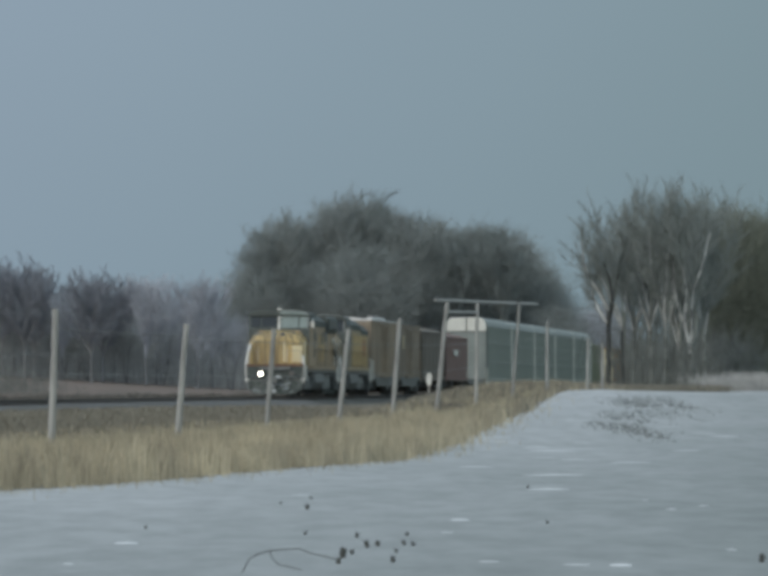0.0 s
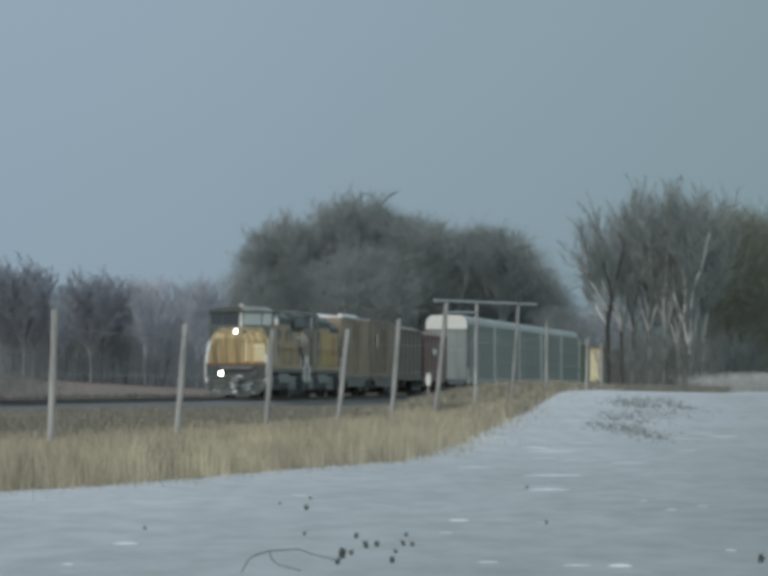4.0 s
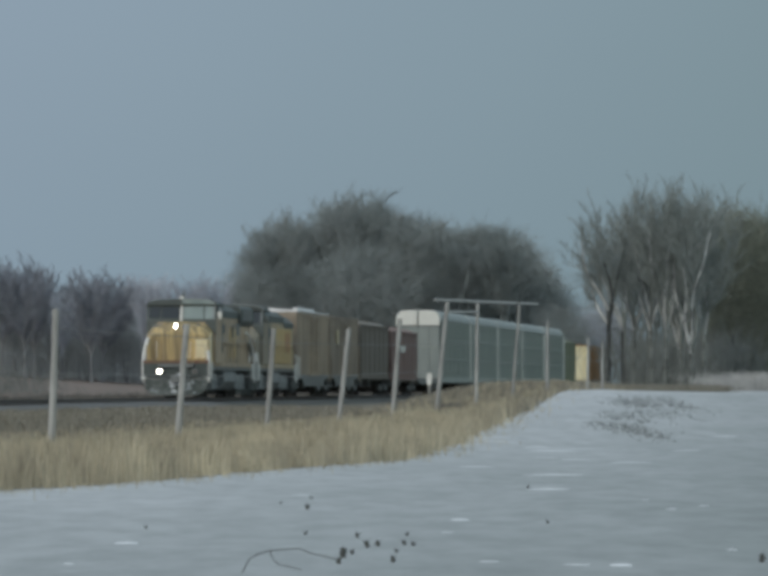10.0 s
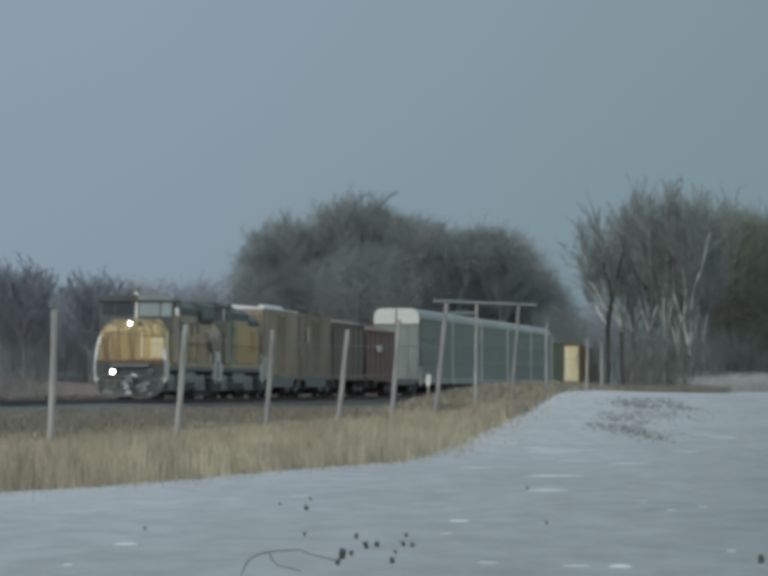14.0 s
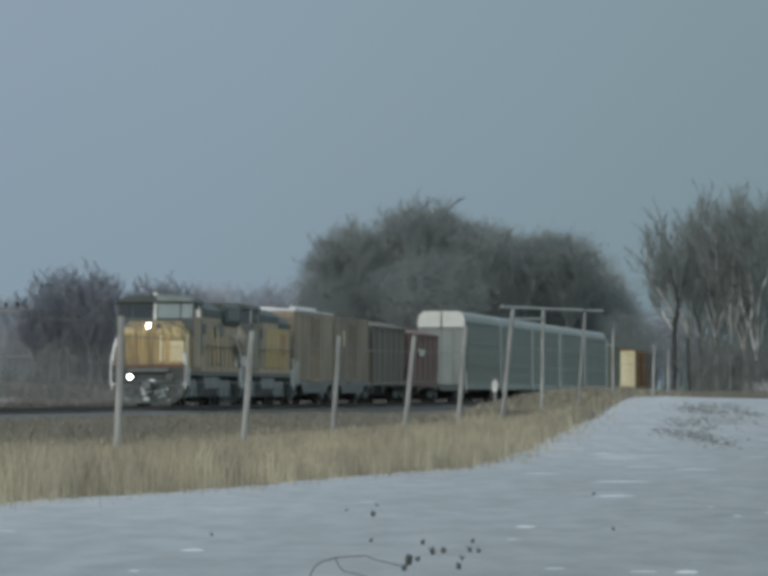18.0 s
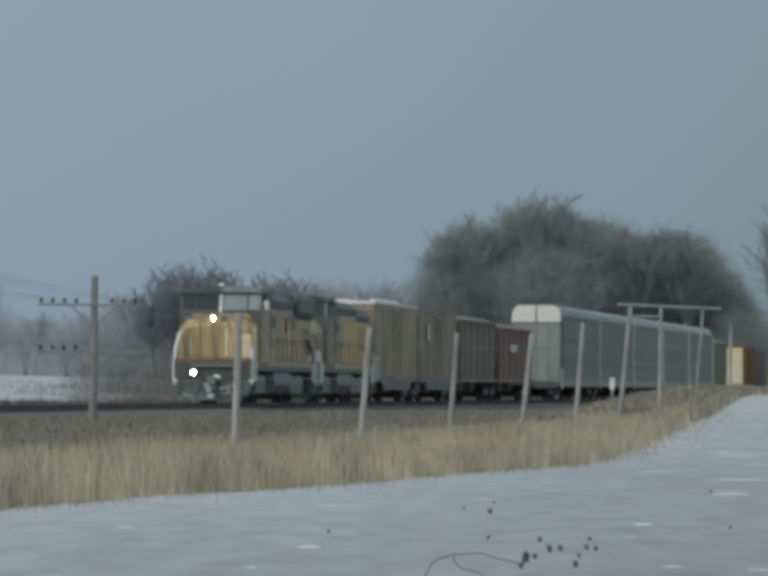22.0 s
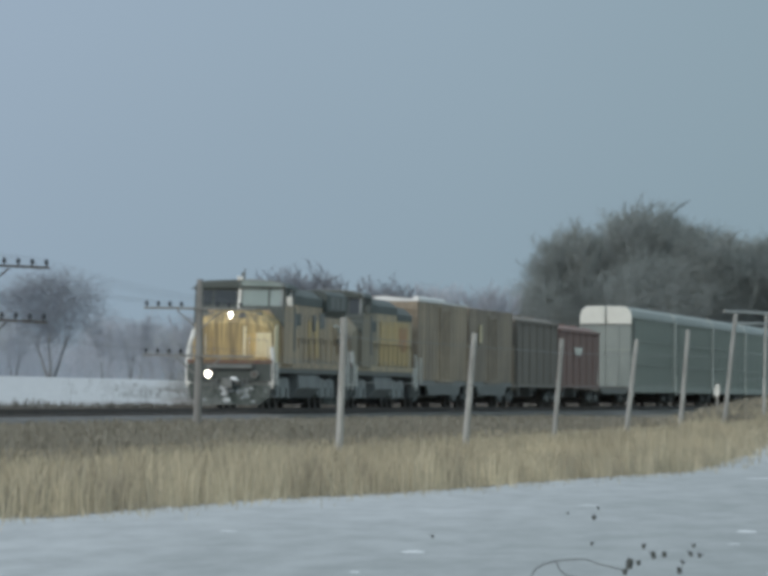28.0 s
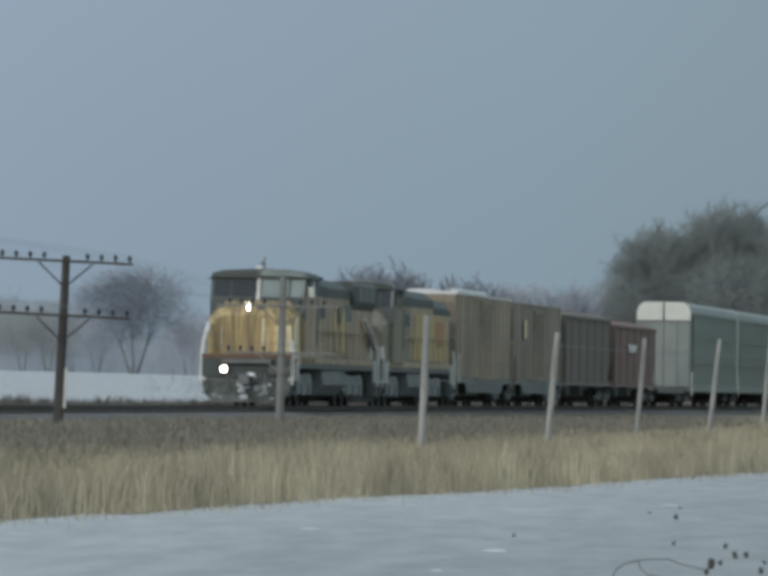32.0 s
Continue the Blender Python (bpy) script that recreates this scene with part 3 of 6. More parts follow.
    part("nose_door", Shape().box(-0.67, -0.635, -0.35, 0.33, 1.76, 2.98), YELLOW if lead else FORE, loco, "nose door", bevel=0.012)
    for y in (-1.05, -0.72, 0.52):
        part("nose_seam", Shape().box(-0.668, -0.652, y - 0.018, y + 0.018, 1.8, 2.8), RUST_STREAK, loco, "rusty seam down the nose")
    part("nose_strip", Shape().box(-0.652, -0.63, 0.36, 0.48, 1.85, 2.95), YELLOW_CLEAN if lead else FORE, loco, "bleached strip beside the nose door", bevel=0.005)
    for y in (-0.92, 0.58):
        part("grab_iron", Shape().path([(-0.58, y, 1.85), (-0.58, y, 2.65)], 0.012), WHITE_PAINT, loco)
    if lead:
        part("nose_side", Shape().prism([(-1.75, 1.64), (-0.72, 1.64), (-0.72, 2.66), (-1.0, 2.95), (-1.75, 3.05)], "y", 1.40, 1.436), YELLOW_CLEAN, loco, "pale yellow nose corner")
    # cab
    cab = Shape()
    cab.prism([(-5.4, 1.58), (-2.3, 1.58), (-2.3, 3.58), (-2.65, 4.42), (-5.4, 4.42)], "y", -1.55, 1.55)
    part("cab", cab, FORE, loco, "grimy cab", bevel=0.05)
    part("cab_roof", Shape().prism([(-1.6, 4.34), (-1.5, 4.51), (-1.15, 4.61), (0.0, 4.66), (1.15, 4.61), (1.5, 4.51), (1.6, 4.34)], "x", -5.5, -2.45), GREY_ROOF, loco, "dark grey cab roof", bevel=0.03)
    for y in (-1, 1):
        part("cab_side_band", Shape().box(-5.38, -2.72, min(1.553 * y, 1.568 * y), max(1.553 * y, 1.568 * y), 3.78, 4.40), GREY_ROOF, loco, "dark band along the cab windows")
        part("cab_corner", Shape().prism([(1.557 * y, 2.9), (1.557 * y, 3.59), (1.0 * y, 3.59), (1.25 * y, 3.3)], "x", -2.33, -2.29), GREY_ROOF, loco, "dark cab front corner")
    part("cab_brow", Shape().prism([(-2.40, 3.56), (-2.29, 3.56), (-2.62, 4.43), (-2.72, 4.43)], "y", -1.556, 1.556), GREY_ROOF, loco, "dark windscreen surround")

    def slanted(y0, y1, z0, z1, push):
        """A pane lying on the raked cab front."""
        fx = lambda z: -2.29 - 0.33 * (z - 3.56) / 0.87 + push
        return Shape().poly([(fx(z0), y0, z0), (fx(z0), y1, z0), (fx(z1), y1, z1), (fx(z1), y0, z1), (fx(z0) - 0.03, y0, z0), (fx(z0) - 0.03, y1, z0), (fx(z1) - 0.03, y1, z1), (fx(z1) - 0.03, y0, z1)],
                            [(0, 1, 2, 3), (7, 6, 5, 4), (0, 4, 5, 1), (1, 5, 6, 2), (2, 6, 7, 3), (3, 7, 4, 0)])
    for y0, y1 in ((-1.44, -0.95), (-0.88, -0.10)):
        part("windscreen", slanted(y0, y1, 3.74, 4.26, 0.03), GLASS, loco, "dark windscreen pane")
    for y0, y1 in ((0.10, 0.98), (1.05, 1.42)):
        part("windscreen", slanted(y0, y1, 3.70, 4.30, 0.03), GLASS_PALE if lead else GLASS, loco, "pale windscreen pane with sky reflection in its colour" if lead else "dark windscreen pane")
    part("centre_post", slanted(-0.06, 0.05, 3.60, 4.43, 0.05), WHITE_PAINT, loco, "pale centre post of the windscreen")
    part("windscreen_frame", slanted(0.06, 1.46, 4.315, 4.37, 0.05), TRUCK_GREY, loco, "grey frame over the windscreen")
    part("windscreen_frame", slanted(1.435, 1.50, 3.66, 4.31, 0.05), TRUCK_GREY, loco, "grey frame beside the windscreen")
    # The roof front takes the same painted sky reflection as the near panes.
    part("roof_front", Shape().prism([(0.06, 4.43), (1.5, 4.40), (1.44, 4.50), (1.12, 4.59), (0.06, 4.63)], "x", -2.452, -2.438), GLASS_PALE if lead else GREY_ROOF, loco, "pale roof front with sky reflection in its colour" if lead else "dark roof front", bevel=0.003)
    part("roof_rim", Shape().rod([(-2.435, 0.02, 4.45), (-2.435, 0.02, 4.65), (-2.435, 0.5, 4.64), (-2.435, 1.15, 4.60), (-2.435, 1.48, 4.50), (-2.435, 1.58, 4.36)], 0.022, 6), TRUCK_GREY, loco, "grey rim round the roof front")
    if lead:
        part("roof_lamp", Shape().box(-2.52, -2.40, -0.09, 0.10, 4.64, 4.76), WHITE_PAINT, loco, "pale roof beacon", bevel=0.02)
    part("cab_window", Shape().box(-3.7, -2.85, 1.57, 1.585, 3.82, 4.28), GLASS, loco, "cab side window")
    part("cab_window", Shape().box(-4.9, -4.05, 1.57, 1.585, 3.82, 4.28), GLASS, loco, "cab side window")
    part("window_frame", Shape().box(-3.98, -3.76, 1.57, 1.61, 3.7, 4.36), WHITE_PAINT if lead else GREY_ROOF, loco, "pale window divider" if lead else "")
    part("cab_door", Shape().box(-5.36, -4.98, 1.553, 1.575, 2.1, 3.7), BLACK, loco, "dark recess behind the cab")
    for y in (-1.56, 1.56):
        part("sun_visor", Shape().box(-4.95, -2.8, min(y, y * 1.1), max(y, y * 1.1), 4.31, 4.345), GREY_ROOF, loco)
    part("mirror", Shape().box(-2.62, -2.54, 1.60, 1.80, 3.72, 4.05), WHITE_PAINT if lead else GREY_ROOF, loco, "rear-view mirror", bevel=0.01)
    # lamps
    for y, lens in ((-0.10, LAMP if lead else LAMP_OFF), (0.30, LAMP_OFF)):
        can = part("headlight", Shape().tube((-1.4, y, 3.31), (-0.84, y, 3.31), 0.14, n=14), BLACK, loco, "nose headlight")
        for dz in (-0.075, 0.075):
            part("lens", Shape().tube((-0.846, y, 3.31 + dz), (-0.826, y, 3.31 + dz), 0.066, n=12), lens, can, "lit lens" if lens is LAMP else "unlit lens")
    for y, lens in ((-0.72, LAMP if lead else LAMP_OFF), (0.86, LAMP_OFF)):
        can = part("ditch_light", Shape().tube((-0.1, y, 1.22), (0.16, y, 1.22), 0.14, n=14), BLACK, loco, "ditch light")
        part("lens", Shape().tube((0.156, y, 1.22), (0.175, y, 1.22), 0.095, n=14), lens, can, "lit lens" if lens is LAMP else "unlit lens")
    for y in (-0.95, 0.72):
        part("number_board", Shape().box(-1.24, -1.14, y - 0.23, y + 0.23, 3.25, 3.44), BLACK, loco, "dark number board", bevel=0.01)
    # roof gear
    if lead:
        part("horn", Shape().tube((-4.5, -0.1, 4.87), (-4.0, -0.1, 4.87), 0.03, 0.07, 8).tube((-4.4, -0.1, 4.7), (-4.4, -0.1, 4.88), 0.03), BLACK, loco, "roof air horn")
        part("antenna", Shape().tube((-3.3, 0.05, 4.7), (-3.3, 0.05, 5.08), 0.022), BLACK, loco, "thin roof antenna")
    # long hood: blower housing behind the cab, engine hood, radiator compartment
    part("blower_hood", Shape().box(-8.6, -5.42, -1.38, 1.38, 1.58, 3.84), FORE, loco, "grimy blower housing", bevel=0.03)
    part("blower_roof", Shape().prism([(-1.4, 3.8), (-1.4, 4.15), (-1.05, 4.46), (1.05, 4.46), (1.4, 4.15), (1.4, 3.8)], "x", -8.58, -5.42), GREY_ROOF, loco, "dark grey housing roof")
    part("brake_housing", Shape().prism([(-1.05, 4.46), (-0.9, 4.56), (0.9, 4.56), (1.05, 4.46)], "x", -8.2, -6.2), GREY_ROOF, loco, "dark roof housing")
    part("engine_hood", Shape().box(-15.9, -8.62, -1.33, 1.33, 1.58, 3.84), SIDE, loco, "grimy yellow engine hood", bevel=0.03)
    part("hood_roof", Shape().prism([(-1.35, 3.8), (-1.35, 4.12), (-1.0, 4.4), (-0.4, 4.5), (0.4, 4.5), (1.0, 4.4), (1.35, 4.12), (1.35, 3.8)], "x", -15.9, -8.5), GREY_ROOF, loco, "dark grey hood roof")
    part("exhaust", Shape().box(-12.1, -11.0, -0.4, 0.4, 4.48, 4.64), BLACK, loco, "sooty exhaust stack", bevel=0.02)
    part("exhaust_hatch", Shape().box(-13.6, -12.4, -0.6, 0.6, 4.48, 4.58), GREY_ROOF, loco, bevel=0.02)
    part("radiator_body", Shape().box(-21.2, -15.92, -1.33, 1.33, 1.58, 3.62), SIDE, loco, "grimy yellow radiator compartment", bevel=0.03)
    if lead:
        part("radiator_wing", Shape().prism([(-1.33, 3.45), (-1.5, 3.7), (-1.5, 4.3), (-1.3, 4.46), (1.3, 4.46), (1.5, 4.3), (1.5, 3.7), (1.33, 3.45)], "x", -21.2, -15.0), GREY_ROOF, loco, "dark overhanging radiator wings", bevel=0.04)
        for x in (-16.6, -18.1, -19.6):
            part("grille", Shape().box(x - 0.62, x + 0.62, 1.503, 1.518, 3.75, 4.25), BLACK, loco, "dark radiator grille")
        for x0, x1, z0, z1 in ((-6.9, -6.4, 2.9, 3.5), (-12.4, -11.7, 2.9, 3.5)):
            part("flank_screen", Shape().box(x0, x1, 1.405, 1.42, z0, z1), BLACK, loco, "sooty dark screen in the hood side")
        for x0, x1 in ((-11.5, -10.6), (-13.6, -12.4)):
            part("flank_panel", Shape().box(x0, x1, 1.363, 1.378, 1.9, 3.3), YELLOW_MID, loco, "cleaner orange-yellow hood panel", bevel=0.006)
        part("hood_opening", Shape().box(-15.3, -13.9, 1.362, 1.38, 3.0, 3.6), BLACK, loco, "dark opening in the hood side")
    else:
        part("radiator_roof", Shape().prism([(-1.35, 3.58), (-1.35, 3.84), (-1.0, 4.16), (-0.45, 4.24), (0.45, 4.24), (1.0, 4.16), (1.35, 3.84), (1.35, 3.58)], "x", -21.2, -15.92), GREY_ROOF, loco, "dark grey radiator roof")
        for x0, x1 in ((-12.3, -9.9), (-14.8, -12.4), (-17.3, -14.9), (-19.8, -17.4)):
            part("rear_panel", Shape().box(x0, x1, 1.365, 1.385, 1.72, 3.52), YELLOW_MID, loco, "cleaner yellow side panel", bevel=0.008)
        part("side_emblem", Shape().prism([(-18.8, 3.3), (-16.2, 3.3), (-16.2, 2.6), (-16.7, 2.3), (-18.3, 2.3), (-18.8, 2.6)], "y", 1.387, 1.40), EMBLEM, loco, "faded orange-red painted emblem")
        for x in (-17.2, -19.2):
            part("fan_shroud", Shape().tube((x, 0, 4.2), (x, 0, 4.32), 0.75, 0.72, 16), BLACK, loco, "round roof fan shroud")
    for k in range(8):
        x = -9.1 - k * 0.9
        part("hood_door", Shape().box(x - 0.40, x + 0.40, 1.332, 1.36, 1.75, 3.45), SIDE, loco, bevel=0.01)
        part("door_latch", Shape().box(x + 0.28, x + 0.34, 1.361, 1.38, 2.4, 2.65), BLACK, loco)
    part("air_intake", Shape().box(-8.3, -6.6, 1.383, 1.40, 3.05, 3.48), GREY_ROOF, loco, "dark intake screen")
    part("battery_box", Shape().box(-8.2, -5.5, 1.382, 1.43, 1.60, 2.2), FORE, loco, bevel=0.02)
    part("rear_hood_end", Shape().box(-21.35, -21.21, -1.0, 1.0, 1.6, 3.4), YELLOW, loco, bevel=0.01)
    # handrails, steps
    for x0 in (-0.05, -L + 0.05):
        for y in (-1.46, 1.46):
            sx = 1 if x0 > -1 else -1
            part("handrail", Shape().path([(x0, y, 0.85), (x0, y, 1.66), (x0 - sx * 0.10, y * 0.97, 2.2)] + ([(x0 - sx * 0.45, y * 0.89, 2.8)] if y < 0 else []), 0.08 if x0 > -1 else 0.06), WHITE_PAINT, loco, "white corner handrail")
            part("step_rail", Shape().path([(x0 - sx * 1.05, y, 0.85), (x0 - sx * 1.05, y, 1.66)], 0.07), WHITE_PAINT, loco, "white step rail")
            st = Shape()
            for k in range(4):
                st.box(min(x0 - sx * 1.0, x0), max(x0 - sx * 1.0, x0), min(y, y * 0.86), max(y, y * 0.86), 0.42 + 0.29 * k, 0.46 + 0.29 * k)
            st.box(min(x0 - sx * 1.05, x0 - sx * 1.0), max(x0 - sx * 1.05, x0 - sx * 1.0), min(y, y * 0.86), max(y, y * 0.86), 0.40, 1.3)
            part("steps", st, BLACK, loco, "dark corner steps")
            part("step_edge", Shape().box(x0 - 0.03, x0 + 0.04, min(y * 1.02, y * 0.91), max(y * 1.02, y * 0.91), 0.72, 1.5), WHITE_PAINT, loco, "white step edge")
    for y in (-1, 1):
        part("front_handrail", Shape().path([(0.02, 1.3 * y, 1.6), (0.02, 1.3 * y, 2.45), (0.02, 0.55 * y, 2.45), (0.02, 0.55 * y, 1.6)], 0.011), SIDE, loco)
    for k in range(9):
        x = -5.8 - k * 1.6
        part("stanchion", Shape().tube((x, 1.42, 1.6), (x, 1.42, 2.6), 0.02), SIDE, loco)
    part("side_handrail", Shape().path([(-5.5, 1.42, 2.6), (-19.8, 1.42, 2.6), (-20.9, 1.45, 1.9)], 0.022), SIDE, loco, "long side handrail")
    if lead:
        # Pale slanting member of unknown kind, built as a white bar.
        part("drain_pipe", Shape().path([(-17.6, 1.5, 3.15), (-19.6, 1.5, 2.62), (-20.7, 1.5, 2.3)], 0.085), WHITE_PAINT, loco, "white slanting bar")
        # A black rod, added as the shadow beside the white slanting member.
        part("drain_hose", Shape().path([(-18.6, 1.48, 2.62), (-19.6, 1.47, 2.34), (-20.7, 1.48, 2.06)], 0.06), BLACK, loco, "dark rod standing in for the slanting bar's shadow")
        part("end_panel", Shape().box(-21.1, -20.4, 1.335, 1.36, 1.7, 2.5), WHITE_PAINT, loco, "pale panel at the rear corner", bevel=0.01)
    # fuel tank and air tanks
    part("fuel_tank", Shape().prism([(-1.35, 1.25), (-1.4, 0.75), (-1.05, 0.38), (1.05, 0.38), (1.4, 0.75), (1.35, 1.25)], "x", -14.0, -8.0), TANK_GREY, loco, "grimy grey fuel tank", bevel=0.03)
    part("air_tank", Shape().tube((-8.3, 1.2, 1.12), (-13.6, 1.2, 1.12), 0.16, n=12), TRUCK_GREY, loco, "grey air reservoir")
    # trucks
    for cx in (-4.45, -17.5):
        s = Shape()
        for y in (-1.12, 1.12):
            s.prism([(-2.55, 0.55), (-2.55, 0.92), (-2.2, 1.12), (-0.9, 1.14), (-0.5, 1.08), (0.5, 1.08), (0.9, 1.14), (2.2, 1.12), (2.55, 0.92), (2.55, 0.55), (2.1, 0.45), (1.6, 0.42), (0.45, 0.42), (0.2, 0.38), (-0.2, 0.38), (-0.45, 0.42), (-1.6, 0.42), (-2.1, 0.45)], "y", y - 0.09, y + 0.09)
            for k in (-1.75, 0.0, 1.75):
                s.box(k - 0.22, k + 0.22, y - 0.16, y + 0.16, 0.38, 0.78)
            for k in (-0.9, 0.9):
                s.tube((k, y, 0.45), (k, y, 0.98), 0.14, n=10)
        s.box(-2.3, 2.3, -1.0, 1.0, 0.75, 0.98)
        t = part("truck", s, TRUCK_GREY, loco, "silver-grey three-axle truck", at=pose(cx, 0, 0))
        for dx in (-1.75, 0, 1.75):
            wheelset(t, dx, 0.535, LOCO_WHEEL)
            part("traction_motor", Shape().box(dx - 1.0, dx - 0.22, -0.62, 0.62, 0.14, 0.8), BLACK, t, "dark traction motor", bevel=0.05)
        for k in (-2.45, 2.45):
            part("sand_pipe", Shape().path([(k, 1.05, 1.0), (k * 0.97, 0.9, 0.3)], 0.03), BLACK, t)
    broad = Matrix.Diagonal((1, 1.055, 1, 1))
    for o in loco.children_recursive:
        if not o.name.startswith(("truck", "wheelset", "traction_motor", "sand_pipe")):
            o.data.transform(broad)
    return loco


def boxcar(name, label, length, height, paint, end_paint, ribs, roof_mat, door=True, base=1.1):
    car = thing(name, label, "boxcar", "freight cars of the train")
    w, zc = 1.45, height
    part("body", Shape().box(-length + 0.3, -0.3, -w, w, base, zc - 0.22), paint, car, bevel=0.02)
    part("roof", Shape().prism([(-w - 0.04, zc - 0.22), (-w - 0.04, zc - 0.14), (0, zc), (w + 0.04, zc - 0.14), (w + 0.04, zc - 0.22)], "x", -length + 0.27, -0.27), roof_mat, car, "snow-streaked roof" if roof_mat is ROOF_SNOW else "")
    if roof_mat is ROOF_SNOW:
        part("roof_snow", Shape().prism([(w - 0.25, zc - 0.14), (w - 0.2, zc + 0.02), (w + 0.0, zc + 0.0), (w + 0.07, zc - 0.08), (w + 0.06, zc - 0.21), (w + 0.042, zc - 0.21)], "x", -length * 0.52, -0.28), ROOF_SNOW, car, "thick snow along the roof edge")
    rib = Shape().box(-0.045, 0.045, 0, 0.035, base + 0.05, zc - 0.3).mesh("rib", paint)
    n = ribs
    for k in range(n):
        x = -0.5 - (length - 1.0) * k / (n - 1)
        if not door or abs(x + length / 2) > 1.7:
            for y, turn in ((w, 0), (-w, 180)):
                part("rib", rib, None, car, at=pose(x, y, 0, 0, 0, turn))
    if door:
        for y, turn in ((w, 0), (-w, 180)):
            d = part("door", Shape().box(-1.6, 1.6, 0.0, 0.09, base + 0.1, zc - 0.35), paint, car, "sliding side door", bevel=0.01, at=pose(-length / 2, y, 0, 0, 0, turn))
            for k in (-1.0, 0.0, 1.0):
                part("door_bar", Shape().tube((k, 0.12, base + 0.15), (k, 0.12, zc - 0.5), 0.03), paint, d)
            part("door_rail", Shape().box(-3.4, 3.4, 0.0, 0.13, base + 0.0, base + 0.08), paint, car, at=pose(-length / 2, y, 0, 0, 0, turn))
    for x, way in ((-0.3, 1), (-length + 0.3, -1)):
        wall = part("end_wall", Shape().box(min(x, x + way * 0.05), max(x, x + way * 0.05), -w + 0.02, w - 0.02, base + 0.02, zc - 0.25), end_paint, car, "ribbed end wall")
        for k in range(7):
            z = base + 0.3 + k * (zc - base - 0.8) / 6
            part("end_rib", Shape().box(min(x, x + way * 0.11), max(x, x + way * 0.11), -w + 0.15, w - 0.15, z - 0.06, z + 0.06), end_paint, wall)
        ladder(car, x + way * 0.15, 0.85, 1.25, base, zc - 0.5, end_paint, 9)
        coupler(car, x, way)
    side_ladder(car, w + 0.1, -0.45, -0.95, base - 0.15, base + 1.0, WHITE_PAINT if paint is BOX_BROWN else paint, 6, "grab_ladder")
    side_ladder(car, w + 0.1, -length + 0.95, -length + 0.45, base - 0.3, base + 1.8, paint, 6, "grab_ladder")
    part("underframe", Shape().prism([(-length + 0.5, base), (-0.5, base), (-3.6, 0.42), (-length + 3.6, 0.42)], "y", -0.5, 0.5), BLACK, car, bevel=0.02)
    part("side_sill", Shape().prism([(-length + 0.4, base + 0.06), (-0.4, base + 0.06), (-0.4, base - 0.14), (-3.3, base - 0.16), (-4.0, 0.55), (-length + 4.0, 0.55), (-length + 3.3, base - 0.16), (-length + 0.4, base - 0.14)], "y", w - 0.02, w + 0.05), BLACK, car, "deep fishbelly side sill")
    for x in (-0.75, -length + 0.75):
        part("stirrup_step", Shape().box(x - 0.3, x - 0.24, w - 0.06, w + 0.02, 0.5, base - 0.1).box(x + 0.24, x + 0.3, w - 0.06, w + 0.02, 0.5, base - 0.1).box(x - 0.24, x + 0.24, w - 0.08, w + 0.03, 0.5, 0.56), BLACK, car, "dark stirrup step")
    part("brake_gear", Shape().tube((-length * 0.45, 0.7, 0.72), (-length * 0.55, 0.7, 0.72), 0.22, n=10).box(-length * 0.42, -length * 0.38, 0.4, 1.0, 0.5, 0.9), BLACK, car)
    for x in (-2.3, -length + 2.3):
        car_truck(car, x)
    return car


def hopper(name, label, length, height, paint, category="hopper car"):
    car = thing(name, label, category, "freight cars of the train")
    w = 1.45
    part("body", Shape().prism([(-1.3, 1.35), (-0.45, 1.1), (-length + 0.45, 1.1), (-length + 1.3, 1.35), (-length + 0.35, 2.2), (-length + 0.35, height - 0.3), (-0.35, height - 0.3), (-0.35, 2.2)], "y", -w, w), paint, car, bevel=0.03)
    part("roof", Shape().prism([(-w, height - 0.3), (-w * 0.55, height - 0.06), (w * 0.55, height - 0.06), (w, height - 0.3)], "x", -length + 0.4, -0.4), paint, car)
    part("running_board", Shape().box(-length + 0.5, -0.5, -0.4, 0.4, height - 0.05, height - 0.01), paint, car)
    for k in range(4):
        x = -1.4 - k * (length - 2.8) / 3
        part("hatch", Shape().tube((x, 0, height - 0.06), (x, 0, height + 0.08), 0.36, 0.33, 14), paint, car, "round roof hatch")
    rib = Shape().box(-0.05, 0.05, 0, 0.045, 1.15, height - 0.34).mesh("rib", paint)
    for k in range(7):
        x = -0.6 - (length - 1.2) * k / 6
        part("rib", rib, None, car, at=pose(x, w, 0))
        part("rib", rib, None, car, at=pose(x, -w, 0, 0, 0, 180))
    part("top_chord", Shape().box(-length + 0.35, -0.35, w - 0.01, w + 0.07, height - 0.42, height - 0.28), paint, car)
    part("side_sill", Shape().box(-length + 0.2, -0.2, w - 0.06, w + 0.04, 0.98, 1.16), paint, car)
    for k in range(2):
        x = -length * (0.36 + 0.28 * k)
        part("hopper_chute", Shape().prism([(x - 1.1, 1.1), (x + 1.1, 1.1), (x + 0.35, 0.5), (x - 0.35, 0.5)], "y", -0.9, 0.9), BLACK, car, "dark discharge chute")
    part("underframe", Shape().box(-length + 0.3, -0.3, -0.35, 0.35, 0.8, 1.1), BLACK, car)
    side_ladder(car, w + 0.1, -0.4, -0.85, 0.8, height - 0.6, paint, 10, "grab_ladder")
    for x, way in ((-0.3, 1), (-length + 0.3, -1)):
        coupler(car, x, way)
    for x in (-1.9, -length + 1.9):
        car_truck(car, x)
    return car


